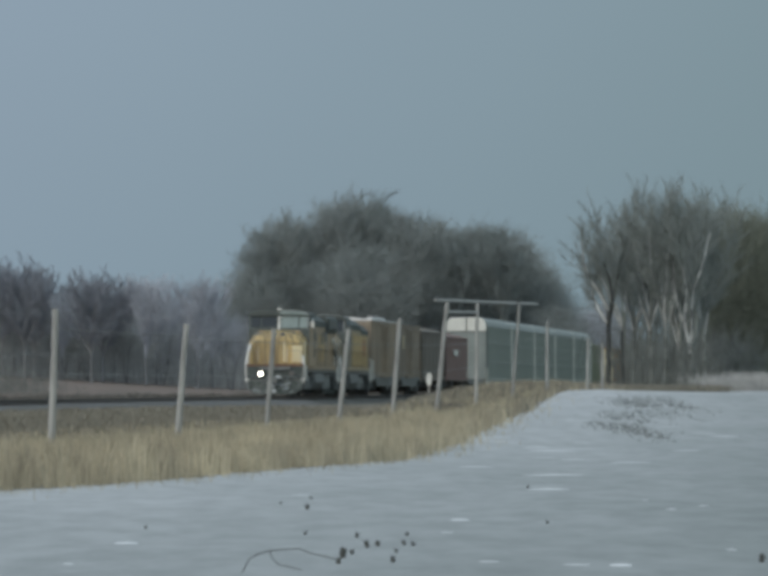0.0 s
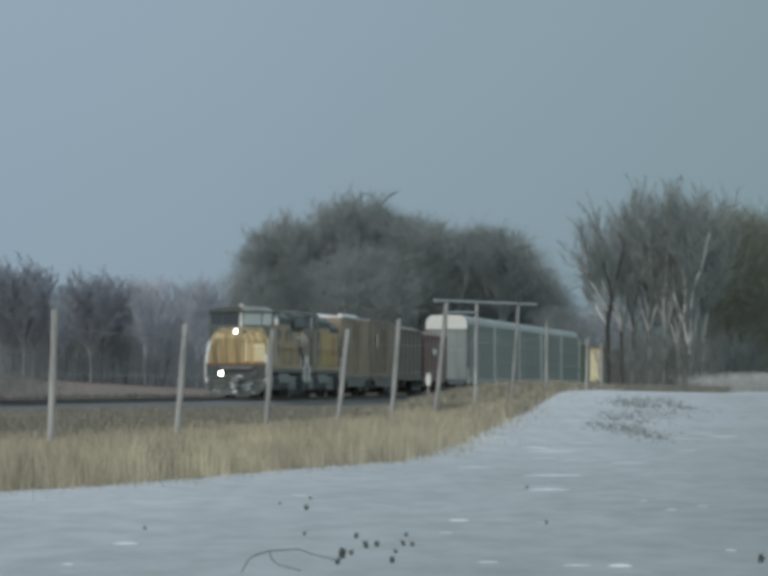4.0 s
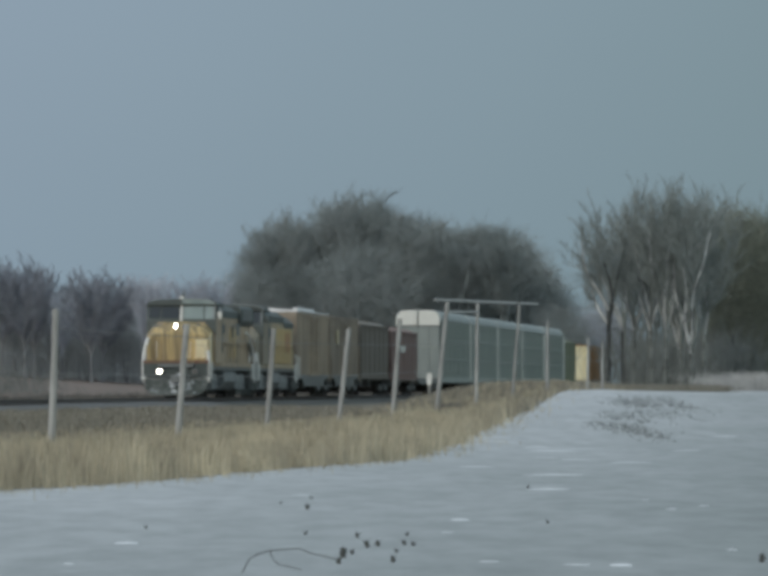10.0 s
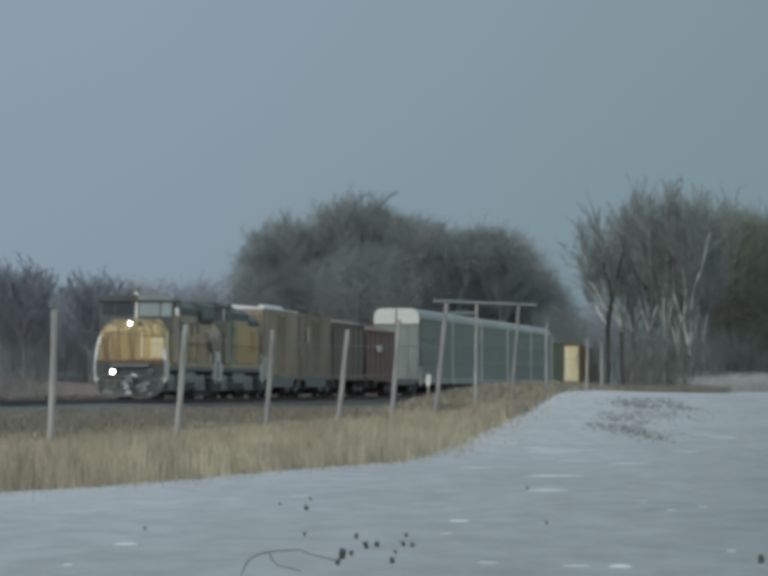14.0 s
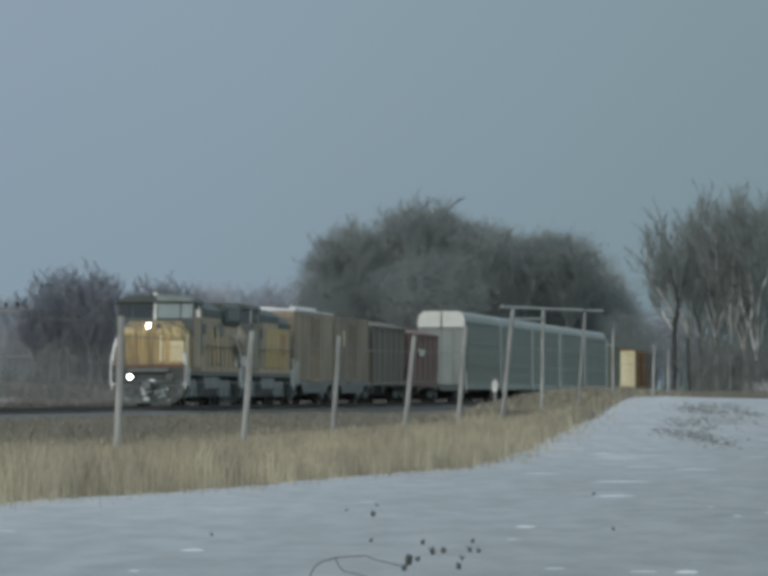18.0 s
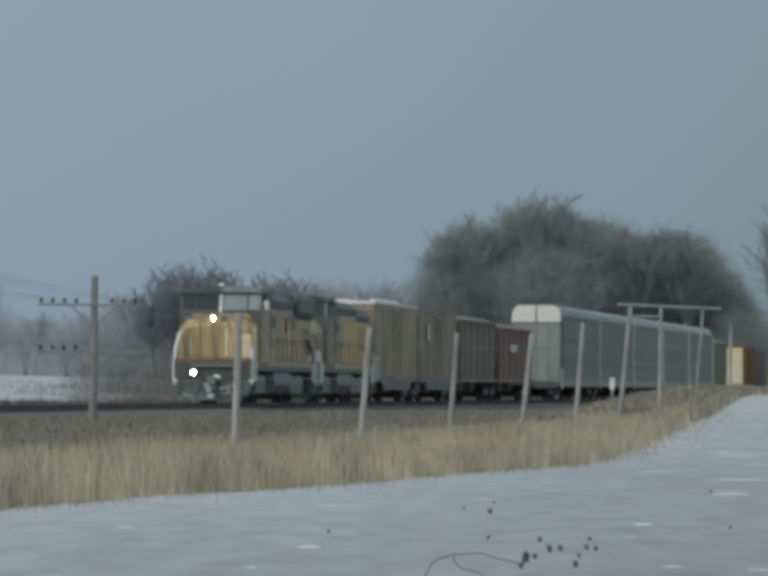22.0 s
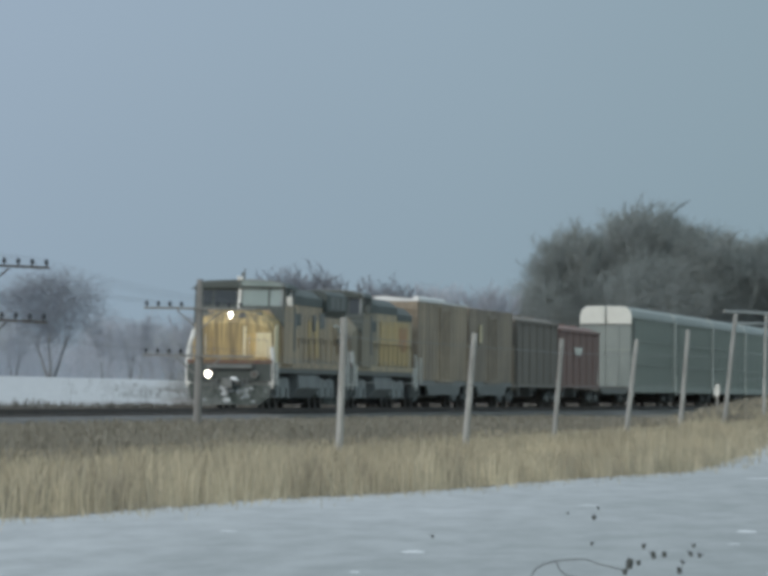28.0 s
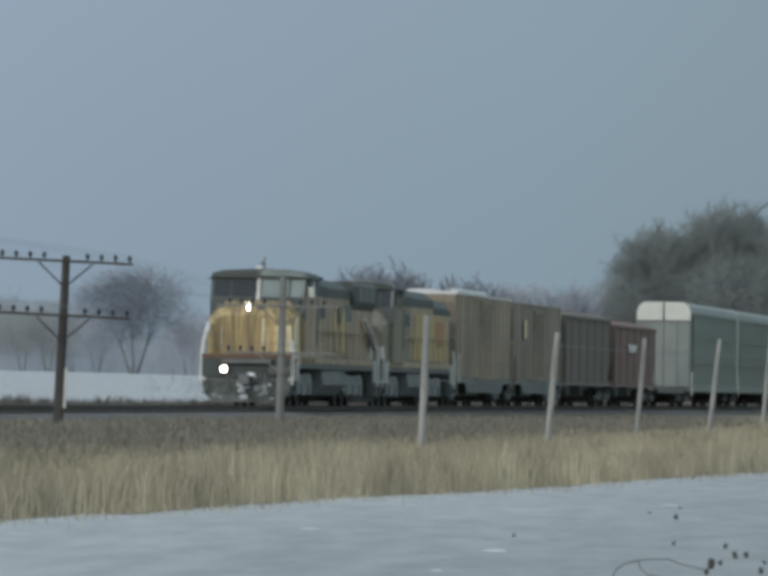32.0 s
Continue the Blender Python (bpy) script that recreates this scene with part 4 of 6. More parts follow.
def flatcar(length):
    car = thing("flat_car", "low empty flat car with a dark deck", "flat car", "freight cars of the train")
    part("deck", Shape().box(-length + 0.25, -0.25, -1.4, 1.4, 0.98, 1.1), BOX_DARK, car, bevel=0.02)
    part("side_sill", Shape().prism([(-length + 0.25, 1.0), (-0.25, 1.0), (-2.2, 0.7), (-length + 2.2, 0.7)], "y", 1.3, 1.42), BLACK, car)
    part("side_sill", Shape().prism([(-length + 0.25, 1.0), (-0.25, 1.0), (-2.2, 0.7), (-length + 2.2, 0.7)], "y", -1.42, -1.3), BLACK, car)
    for x, way in ((-0.25, 1), (-length + 0.25, -1)):
        coupler(car, x, way)
    for x in (-1.7, -length + 1.7):
        car_truck(car, x)
    return car


def autorack(length):
    car = thing("autorack_car", "tall galvanised grey autorack car with white end caps", "autorack", "freight cars of the train")
    w, h, base = 1.5, 5.72, 1.05
    part("deck", Shape().box(-length + 0.3, -0.3, -w + 0.02, w - 0.02, 0.85, base), BLACK, car, bevel=0.02)
    part("side_sill", Shape().box(-length + 0.35, -0.35, w - 0.05, w + 0.03, 0.80, 1.18), RACK_GREY, car, "pale side sill")
    part("inner_wall", Shape().box(-length + 0.6, -0.6, -w + 0.08, w - 0.08, base, h - 0.55), RACK_GREY, car)
    n = round((length - 0.8) / 1.35)
    step = (length - 0.8) / n
    panel = Shape().box(-step / 2 + 0.05, step / 2 - 0.05, 0, 0.045, 0, 1.28).mesh("side_panel", RACK_GREY)
    post = Shape().box(-0.05, 0.05, 0, 0.10, 0, h - base - 0.5).mesh("side_post", RACK_GREY)
    for side, turn in ((w - 0.08, 0), (-w + 0.08, 180)):
        for k in range(n + 1):
            x = -0.4 - k * step
            part("side_post", post, None, car, at=pose(x, side, base, 0, 0, turn))
            if k < n:
                for row in range(3):
                    part("side_panel", panel, None, car, at=pose(x - step / 2, side, base + 0.12 + row * 1.36, 0, 0, turn))
    for z in (base + 1.38, base + 2.74):
        part("side_rail", Shape().box(-length + 0.35, -0.35, w - 0.06, w + 0.015, z - 0.05, z + 0.05), RACK_GREY, car)
    part("top_rail", Shape().box(-length + 0.3, -0.3, w - 0.06, w + 0.03, h - 0.66, h - 0.5), RACK_ROOF, car)
    part("roof", Shape().prism([(-w, h - 0.56), (-w, h - 0.5), (-w * 0.93, h - 0.21), (-w * 0.76, h - 0.01), (0, h + 0.025), (w * 0.76, h - 0.01), (w * 0.93, h - 0.21), (w, h - 0.5), (w, h - 0.56)], "x", -length + 0.35, -0.34), RACK_ROOF, car, "pale curved roof")
    # Flat dark panels stand in for the shade inside the open end bays.
    for y in (-1, 1):
        part("end_bay", Shape().box(-1.75, -0.36, min(y * 1.42, y * (w + 0.035)), max(y * 1.42, y * (w + 0.035)), base, h - 0.75), GREY_ROOF, car, "dark panel standing in for shade in the open end bay")
    part("corner_post", Shape().box(-length + 0.25, -length + 0.45, w - 0.02, w + 0.15, 0.9, h - 0.62), RACK_CAP, car, "white corner post")
    for x, way in ((-0.3, 1), (-length + 0.3, -1)):
        for y in (-1, 1):
            lo, hi = (0.012, w - 0.06) if y > 0 else (-w + 0.06, -0.012)
            part("end_door", Shape().box(min(x, x + way * 0.08), max(x, x + way * 0.08), lo, hi, base, 4.62), RACK_END, car, "pale grey end door", bevel=0.02)
            part("door_bar", Shape().tube((x + way * 0.12, y * 0.75, base + 0.1), (x + way * 0.12, y * 0.75, 4.5), 0.02), RACK_END, car)
            a, b = (0.045, w - 0.01) if y > 0 else (-w + 0.01, -0.045)
            ends = [(a, 4.72), (b, 4.72), (b, 5.2), (b * 0.93 + a * 0.07, 5.5), (b * 0.75 + a * 0.25, 5.72), (a, 5.74)] if y > 0 else [(b, 4.72), (a, 4.72), (a, 5.2), (a * 0.93 + b * 0.07, 5.5), (a * 0.75 + b * 0.25, 5.72), (b, 5.74)]
            part("end_cap", Shape().prism(ends, "x", min(x, x + way * 0.1), max(x, x + way * 0.1)), RACK_CAP if way > 0 else RACK_ROOF, car, "white rounded end cap" if way > 0 else "grey rounded end cap", bevel=0.03)
        part("door_track", Shape().box(min(x, x + way * 0.1), max(x, x + way * 0.1), -w + 0.04, w - 0.04, 4.62, 4.715), BLACK, car)
        for z in (3.25,):
            part("door_seam", Shape().box(min(x, x + way * 0.1), max(x, x + way * 0.1), -w + 0.1, w - 0.1, z - 0.02, z + 0.02), RACK_GREY, car)
        coupler(car, x, way)
    side_ladder(car, w + 0.06, -0.42, -0.85, 0.6, 1.9, RACK_CAP, 4, "grab_ladder")
    for x in (-2.6, -length + 2.6):
        car_truck(car, x)
    return car


TRAIN = []   # (vehicle, metres behind the leading locomotive's front)
TRAIN.append((build_locomotive("leading yellow diesel locomotive with grey roof and lit lamps", True), 0.0))
TRAIN.append((build_locomotive("trailing grimy yellow diesel locomotive with unlit lamps", False), 23.2))
TRAIN.append((boxcar("boxcar", "weathered tan-brown boxcar with snow along its roof", 20.0, 4.72, BOX_BROWN, BOX_BROWN, 15, ROOF_SNOW), 45.9))
TRAIN.append((boxcar("boxcar", "dusty tan boxcar with a thin snow edge on its roof", 19.8, 4.62, BOX_TAN, BOX_TAN, 15, BOX_TAN), 66.2))
TRAIN.append((hopper("hopper_car", "sooty dark brown covered hopper car", 22.6, 4.5, BOX_DARK), 86.4))
TRAIN.append((hopper("hopper_car", "oxide red covered hopper car with a pale mark", 23.4, 4.3, BOX_RED), 109.3))
TRAIN.append((flatcar(19.2), 133.2))
rack = autorack(31.3)
for k in range(5):
    TRAIN.append((rack if k == 0 else copy_thing(rack, Matrix()), 152.8 + 31.6 * k))
TRAIN.append((hopper("hopper_car", "grimy olive-green covered hopper car", 21.8, 4.9, BOX_OLIVE), 311.2))
TRAIN.append((flatcar(24.0), 333.8))
TRAIN.append((boxcar("boxcar", "boxcar with faded yellow end and rusty orange sides", 20.0, 4.7, BOX_ORANGE, BOX_YELLOW, 14, BOX_ORANGE), 358.4))
TRAIN.append((boxcar("boxcar", "sooty dark brown boxcar at the end of the train", 17.4, 4.6, BOX_DARK, BOX_DARK, 14, BOX_DARK), 379.2))
part("painted_mark", Shape().box(-5.0, -4.0, 1.53, 1.546, 2.95, 3.75), YELLOW_CLEAN, TRAIN[3][0], "pale painted mark")
part("painted_mark", Shape().prism([(-12.4, 3.1), (-7.4, 3.1), (-8.4, 2.7), (-11.4, 2.7)], "y", 1.545, 1.556), RACK_CAP, TRAIN[5][0], "pale painted mark")


def travel(t):
    """Metres from the plan's mark to the locomotive's front; the train slows a little as it comes."""
    return 8.651937e-06 * t ** 4 - 7.2492269e-04 * t ** 3 + 3.947344124e-02 * t ** 2 - 5.26724893 * t + 78.9282408


def motions():
    times = [float(k) for k in range(33)]
    for vehicle, back in TRAIN:
        walk(vehicle, [(t, pose(*rail_plan(travel(t) + back), RAIL_Z, 0, 0, HEADING)) for t in times])
    steps = [k * 0.25 for k in range(129)]
    known = {o for o, _, _ in WHEELS}
    turning = list(WHEELS)
    for vehicle, _ in TRAIN:
        for o in vehicle.children_recursive:
            if o.name.startswith("wheelset") and o not in known:
                turning.append((o, o.location.x, o.location.z))
    for o, x, r in turning:
        walk(o, [(t, pose(x, 0, r, 0, math.degrees((travel(0) - travel(t)) / r), 0)) for t in steps])


# ---- fence along the track ----
FENCE_B = 22.65
# along the track, height of the top, lean to the side
POSTS = [(-217.8, 2.29, 0.034), (-201.2, 2.23, 0.075), (-185.9, 2.28, 0.08), (-169.8, 2.41, 0.108), (-155.0, 2.76, 0.075), (-140.8, 3.31, 0.105), (-124.9, 3.51, 0.012), (-108.5, 3.70, 0.078), (-89.1, 3.3, 0.0), (-62.2, 2.98, 0.01), (-50.7, 2.88, 0.0)]


def build_fence():
    rng = random.Random(11)
    tops = []
    for k, (a, top, slant) in enumerate(POSTS):
        x, y = plan(a, FENCE_B)
        z = ground_z(x, y)
        s = Shape()
        lean = (slant, rng.uniform(-0.03, 0.03))
        r = rng.uniform(0.048, 0.058)
        prev = None
        n = 4
        for i in range(n + 1):
            f = i / n
            p = (lean[0] * f * (top - z) + rng.uniform(-0.008, 0.008), lean[1] * f, -0.1 + (top - z + 0.1) * f)
            if prev is not None:
                s.tube(prev[0], p, prev[1], r * (1 - 0.12 * f), 8, caps=True)
            prev = (p, r * (1 - 0.12 * f))
        ob = new("fence_post", s.mesh("fence_post", PALE_POST))
        ob.location = (x, y, z)
        tagged(ob, "weathered grey wooden fence post in dead grass", "fence post", "fence posts along the track")
        tops.append((x + prev[0][0], y, top, z))
    hung = [min(top, z + 1.95) for _, _, top, z in tops]
    wires = Shape()
    for (x0, y0, _, _), (x1, y1, _, _), t0, t1 in zip(tops, tops[1:], hung, hung[1:]):
        for drop in (0.12, 0.75):
            wires.tube((x0, y0 - 0.08, t0 - drop), (x1, y1 - 0.08, t1 - drop), 0.006, n=5, caps=False)
    ob = new("fence_wire", wires.mesh("fence_wire", FENCE_WIRE))
    tagged(ob, "thin fence wires strung between grey posts", "wire", kind="stuff")
    # a stock-pen frame of rails on the three tall posts
    pen = thing("rail_frame", "weathered timber rails nailed across tall fence posts", "timber rail")
    ends = tops[5:8]
    x0, y0, t0, _ = ends[0]
    x2, y2, t2, _ = ends[2]
    ext = 1.35
    part("top_rail", Shape().tube((x0 - 0.3, y0 - 0.12, t0 + 0.05), (x2 + (x2 - x0) * 0.22 * ext, y2 + (y2 - y0) * 0.22 * ext - 0.12, t2 + 0.05), 0.036, n=8), PALE_POST, pen)
    part("lower_rail", Shape().tube((x0, y0 - 0.12, t0 - 0.25), (ends[1][0], ends[1][1] - 0.12, ends[1][2] - 0.28), 0.032, n=8), PALE_POST, pen)


build_fence()


# ---- telegraph poles ----
def telegraph_pole(a, b, top, arms, arm_half, lean, wood, mat_label, right=(4, 4)):
    x, y = plan(a, b)
    z = ground_z(x, y)
    pole = thing("telegraph_pole", mat_label, "telegraph pole", "telegraph poles beside the track")
    pole.matrix_basis = pose(x, y, z, 0, lean, 0)
    h = top - z
    part("shaft", Shape().tube((0, 0, -0.3), (0, 0, h * 0.5), 0.122, 0.108, 10).tube((0, 0, h * 0.5), (0, 0, h), 0.108, 0.09, 10), wood, pole, "")
    for k, arm_top in enumerate(arms):
        za = arm_top - z
        arm = part("crossarm", Shape().box(-arm_half, arm_half, -0.16, -0.10, za - 0.06, za), wood, pole, bevel=0.008)
        for s in (-1, 1):
            part("brace", Shape().tube((s * 0.62, -0.12, za - 0.08), (s * 0.02, -0.12, za - 0.62), 0.022), wood, pole)
            for j in range(4 if s < 0 else right[k]):
                px = s * (0.50 + j * (arm_half - 0.58) / 3)
                part("insulator", Shape().tube((px, -0.12, za), (px, -0.12, za + 0.07), 0.018, n=6).tube((px, -0.12, za + 0.05), (px, -0.12, za + 0.11), 0.055, 0.05, 8).tube((px, -0.12, za + 0.11), (px, -0.12, za + 0.16), 0.04, 0.03, 8), INSULATOR, arm, "dark glass insulator")
    if wood is POLE_WOOD:
        part("guard_strip", Shape().tube((0.14, -0.09, 0.50), (0.13, -0.09, 1.42), 0.035, 0.028, 8), WHITE_PAINT, pole, "white guard strip on the shaft")
    return x, y, z, arm_half


POLES = [(-155.3, 6.48, 4.26, (4.16, 2.91), 1.55, 2.1), (-120.75, 6.64, 4.39, (3.61, 2.30), 1.55, 0.6)]
HEADS = [telegraph_pole(*POLES[0], POLE_WOOD, "dark creosoted telegraph pole with two crossarms of insulators"),
         telegraph_pole(*POLES[1], POLE_PALE, "bleached grey telegraph pole with two crossarms of insulators", (3, 0))]


def build_pole_wires():
    s = Shape()
    for side in (-1, 1):
        for j in range(4):
            for row in range(2):
                off = side * (0.50 + j * 0.323)
                pts = []
                x1, y1, _, _ = HEADS[0]
                x2, y2, _, _ = HEADS[1]
                za, zb = POLES[0][3][row] + 0.12, POLES[1][3][row] + 0.12
                ux, uy = x1 - x2, y1 - y2
                for f in np.linspace(-1.3, 1.0, 8):
                    sag = -0.25 * (1 - (2 * (f % 1.0) - 1) ** 2)
                    pts.append((x2 + ux * f + off, y2 + uy * f, zb + (za - zb) * max(f, 0) + sag * 0.6 - 0.12 * max(-f, 0)))
                s.path(pts, 0.0028, 3)
                s.path([(x1 + off, y1, za), (x1 + ux * 1.5 + off, y1 + uy * 1.5, za + 0.15)], 0.0028, 3)
    tagged(new("telegraph_wire", s.mesh("telegraph_wire", WIRE)), "thin sagging telegraph wires between the poles", "wire", kind="stuff")


build_pole_wires()


def build_marker():
    a, b = -104.88, 19.97
    x, y = plan(a, b)
    z = ground_z(x, y)
    m = thing("track_marker", "small white painted marker post beside the railway", "marker post")
    m.matrix_basis = pose(x, y, z)
    part("stake", Shape().box(-0.035, 0.035, -0.035, 0.035, -0.1, 1.30 - z), PALE_POST, m)
    part("plate", Shape().prism([(-0.07, 1.27 - z), (0.05, 1.25 - z), (0.09, 1.45 - z), (0.07, 1.62 - z), (-0.04, 1.63 - z), (-0.09, 1.5 - z)], "y", -0.08, -0.04), WHITE_PAINT, m, "white painted plate", bevel=0.008)


build_marker()


# ---- bare winter trees ----
def clump_tree(seed, height, radius, low, clumps, twigs, twig_len, twig_r, bark, limb_mat, twig_mat, stems=1, fan=0.15, girth=0.016, fork=0.35, spread=0.5, lean=0.0):
    """Trunk, limb and crown meshes of a bare tree. Forking stems carry limbs to the heads of the crown, and every head is a spray of fine twigs.
    radius, low, fork: shares of the height; low: where the crown begins."""
    rng = random.Random(seed)
    trunk, limbs, crown = Shape(), [], Shape()
    cz, rz, w = (1 + low) / 2 * height, (1 - low) / 2 * height, radius * height
    heads, room = [], 1.5 * w / clumps ** (1 / 3)
    for _ in range(4000):
        d = Vector((rng.gauss(0, 1), rng.gauss(0, 1), rng.gauss(0, 1))).normalized() * rng.random() ** 0.4
        taper = 1 - 0.3 * max(-d.z, 0)
        p = Vector((d.x * w * taper + lean * (d.z + 1) * w, d.y * w * taper, cz + d.z * rz))
        if all((p - q).length > room for q in heads):
            heads.append(p)
        else:
            room *= 0.9985
        if len(heads) >= clumps:
            break
    knots = []
    for k in range(stems):
        ang = 2 * math.pi * (k + rng.uniform(-0.2, 0.2)) / stems
        out = Vector((math.cos(ang), math.sin(ang), 0))
        p, r = out * 0.25 * (stems > 1), height * girth * rng.uniform(0.85, 1.1)
        trunk_top = height * fork * rng.uniform(0.9, 1.1)
        steps = 5
        for i in range(steps):
            q = p + (Vector((0, 0, 1)) + out * fan * (stems > 1) + Vector((rng.uniform(-0.09, 0.09), rng.uniform(-0.09, 0.09), 0))) * trunk_top / steps
            trunk.tube(p, q, r * (1 - 0.09 * i), r * (1 - 0.09 * (i + 1)), 7, caps=False)
            p = q
            if i > 1:
                knots.append((q, r * (1 - 0.09 * (i + 1)) * 0.75))
        for side in (-1, 1):
            limb = Shape()
            limbs.append(limb)
            q, rr, d = p, r * 0.6, Vector((rng.uniform(0.15, 0.42) * side, rng.uniform(-0.3, 0.3), 1)) + out * fan
            for i in range(6):
                d = (d + Vector((rng.uniform(-0.16, 0.16), rng.uniform(-0.16, 0.16), 0.12))).normalized()
                e = q + d * (height * 0.93 - trunk_top) / 6.2
                limb.tube(q, e, rr, rr * 0.8, 6, caps=False)
                q, rr = e, rr * 0.8
                knots.append((q, rr * 0.8))
    for p in heads:
        below = [kn for kn in knots if kn[0].z < p.z - 0.04 * height] or knots[:1]
        a, ra = min(below, key=lambda kn: (kn[0] - p).length + 0.35 * abs(p.z - kn[0].z))
        mid = a.lerp(p, 0.5) + Vector((rng.uniform(-0.05, 0.05), rng.uniform(-0.05, 0.05), 0.03)) * height
        ra = max(min(ra * 0.6, height * 0.006), twig_r * 1.4)
        crown.tube(a, mid, ra, ra * 0.7, 4, caps=False)
        crown.tube(mid, p, ra * 0.7, max(ra * 0.4, twig_r), 3, caps=False)
        way = (p - mid).normalized()
        sig = spread * room
        for _ in range(int(twigs / clumps * rng.uniform(0.55, 1.45))):
            q = p + Vector((rng.gauss(0, sig), rng.gauss(0, sig), rng.gauss(0, sig * 0.8)))
            d = (way * 0.8 + (q - p) / (sig * 2) + Vector((rng.uniform(-0.5, 0.5), rng.uniform(-0.5, 0.5), rng.uniform(-0.1, 0.6)))).normalized()
            crown.twig(q, q + d * rng.uniform(*twig_len), twig_r * rng.uniform(0.7, 1.3))
    k = height / sorted(v[2] for v in crown.v)[int(len(crown.v) * 0.995)]
    for shape in (trunk, *limbs, crown):
        shape.v = [(x * k, y * k, z * k - 0.15) for x, y, z in shape.v]
    return trunk.mesh("trunk", bark), [limb.mesh("limb", limb_mat) for limb in limbs], crown.mesh("crown", twig_mat)


def grown_tree(seed, height, fork, ways, girth, twig_r, bark, limb_mats, twig_mat, wide=0.75, twigs=7, bare=0.0):
    """A bare tree grown branch by branch: a trunk up to its fork, limbs in the given ways (side, depth, share of length), branches and twigs on them.
    bare: the share of each limb that carries no branches."""
    rng = random.Random(seed)
    trunk, crown, limbs = Shape(), Shape(), []

    def grow(shape, p, d, length, r, level):
        steps = (7, 5, 3)[level]
        for i in range(steps):
            d = (d + Vector((rng.uniform(-0.24, 0.24), rng.uniform(-0.24, 0.24), (0.14, 0.13, 0.08)[level]))).normalized()
            q = p + d * length / steps
            slim = max(r * (0.87, 0.82, 0.82)[level], twig_r)
            shape.tube(p, q, r, slim, (6, 4, 3)[level], caps=False)
            p, r = q, slim
            if (i + 1) / steps <= bare * (level == 0):
                continue
            for _ in range((2, 1, 0)[level]):
                side = d.orthogonal().normalized()
                side.rotate(Matrix.Rotation(rng.uniform(0, 6.283), 3, d))
                way = (d + side * rng.uniform(0.45, 1.1) * wide).normalized()
                grow(crown, p, way, length * rng.uniform(0.26, 0.5) * (1.15 - 0.45 * i / steps), r * 0.5, level + 1)
            if level:
                for _ in range(twigs if level == 2 else 2):
                    way = (d + Vector((rng.uniform(-0.8, 0.8), rng.uniform(-0.8, 0.8), rng.uniform(-0.1, 0.7)))).normalized()
                    start = p - d * length / steps * rng.random()
                    crown.twig(start, start + way * height * rng.uniform(0.03, 0.075), twig_r * rng.uniform(0.7, 1.2))

    p, r, top = Vector((0, 0, -0.1)), height * girth, height * fork
    for i in range(6):
        q = Vector((rng.uniform(-0.05, 0.05), rng.uniform(-0.05, 0.05), top * (i + 1) / 6))
        trunk.tube(p, q, r * (1 - 0.06 * i) * (1.25 if i == 0 else 1), r * (0.94 - 0.06 * i), 8, caps=False)
        p = q
    for x, y, share in ways:
        limb = Shape()
        limbs.append(limb)
        grow(limb, p - Vector((0, 0, rng.uniform(0, 0.22) * top * (len(limbs) > 2))), Vector((x, y, 1)).normalized(), height * share, r * 0.66, 0)
    k = height / sorted(v[2] for v in crown.v)[int(len(crown.v) * 0.995)]
    for shape in (trunk, *limbs, crown):
        shape.v = [(x * k, y * k, z * k) for x, y, z in shape.v]
    return trunk.mesh("trunk", bark), [limb.mesh("limb", limb_mats[i % len(limb_mats)]) for i, limb in enumerate(limbs)], crown.mesh("crown", twig_mat)


def tree_kind(label, meshes, category="tree"):
    t = thing("bare_tree", label, category)
    part("trunk", meshes[0], None, t)
    for limb in meshes[1]:
        part("limb", limb, None, t)
    part("crown", meshes[2], None, t)
    return t


def plant(kinds, spots, group, turn=None):
    """Stands copies of the given kinds of tree at (bearing, distance, height)."""
    rng = random.Random(len(spots) * 7 + 3)
    for bearing, distance, height in spots:
        src, base = kinds[rng.randrange(len(kinds))]
        x, y = polar(bearing, distance)
        k = height / base
        c = copy_thing(src, Matrix())
        c.matrix_basis = pose(x, y, ground_z(x, y) - 0.05, 0, 0, rng.uniform(0, 360) if turn is None else turn) @ Matrix.Diagonal((k * rng.uniform(0.95, 1.2), k * rng.uniform(0.95, 1.2), k, 1))
        tagged(c, group=group)


def drop(kinds):
    for src, _ in kinds:
        for o in (*src.children_recursive, src):
            bpy.data.objects.remove(o)


def bearing(px):
    return math.degrees(math.atan((px - 784) / LENS))


GROVE = [(tree_kind("dense dark bare tree in a winter grove", clump_tree(q, 20, 0.27, 0.15, 80, 8500, (0.6, 1.5), 0.026, BARK_GROVE, BARK_GROVE, BARK_GROVE, 1 + q % 2, 0.2, spread=0.75)), 20) for q in (1, 2, 3, 4)]
GROVE_THIN = [(tree_kind("slender bare tree rising over a winter grove", clump_tree(q, 18, 0.15, 0.55, 40, 3300, (0.45, 1.15), 0.02, BARK_GROVE, BARK_GROVE, BARK_GROVE, 1, 0.2, 0.011, 0.42, spread=0.6)), 18) for q in (5, 6, 7)]
GROVE_OPEN = [(tree_kind("open-crowned bare tree rising over a winter grove", grown_tree(q, 18, 0.45, [(-0.3, 0.1, 0.42), (0.32, -0.1, 0.42), (0.05, 0.3, 0.46), (0.0, -0.35, 0.42), (-0.1, -0.1, 0.48)], 0.007, 0.017, BARK_GROVE, (BARK_GROVE,), BARK_GROVE, 1.0, 3)), 18) for q in (8, 9, 10)]
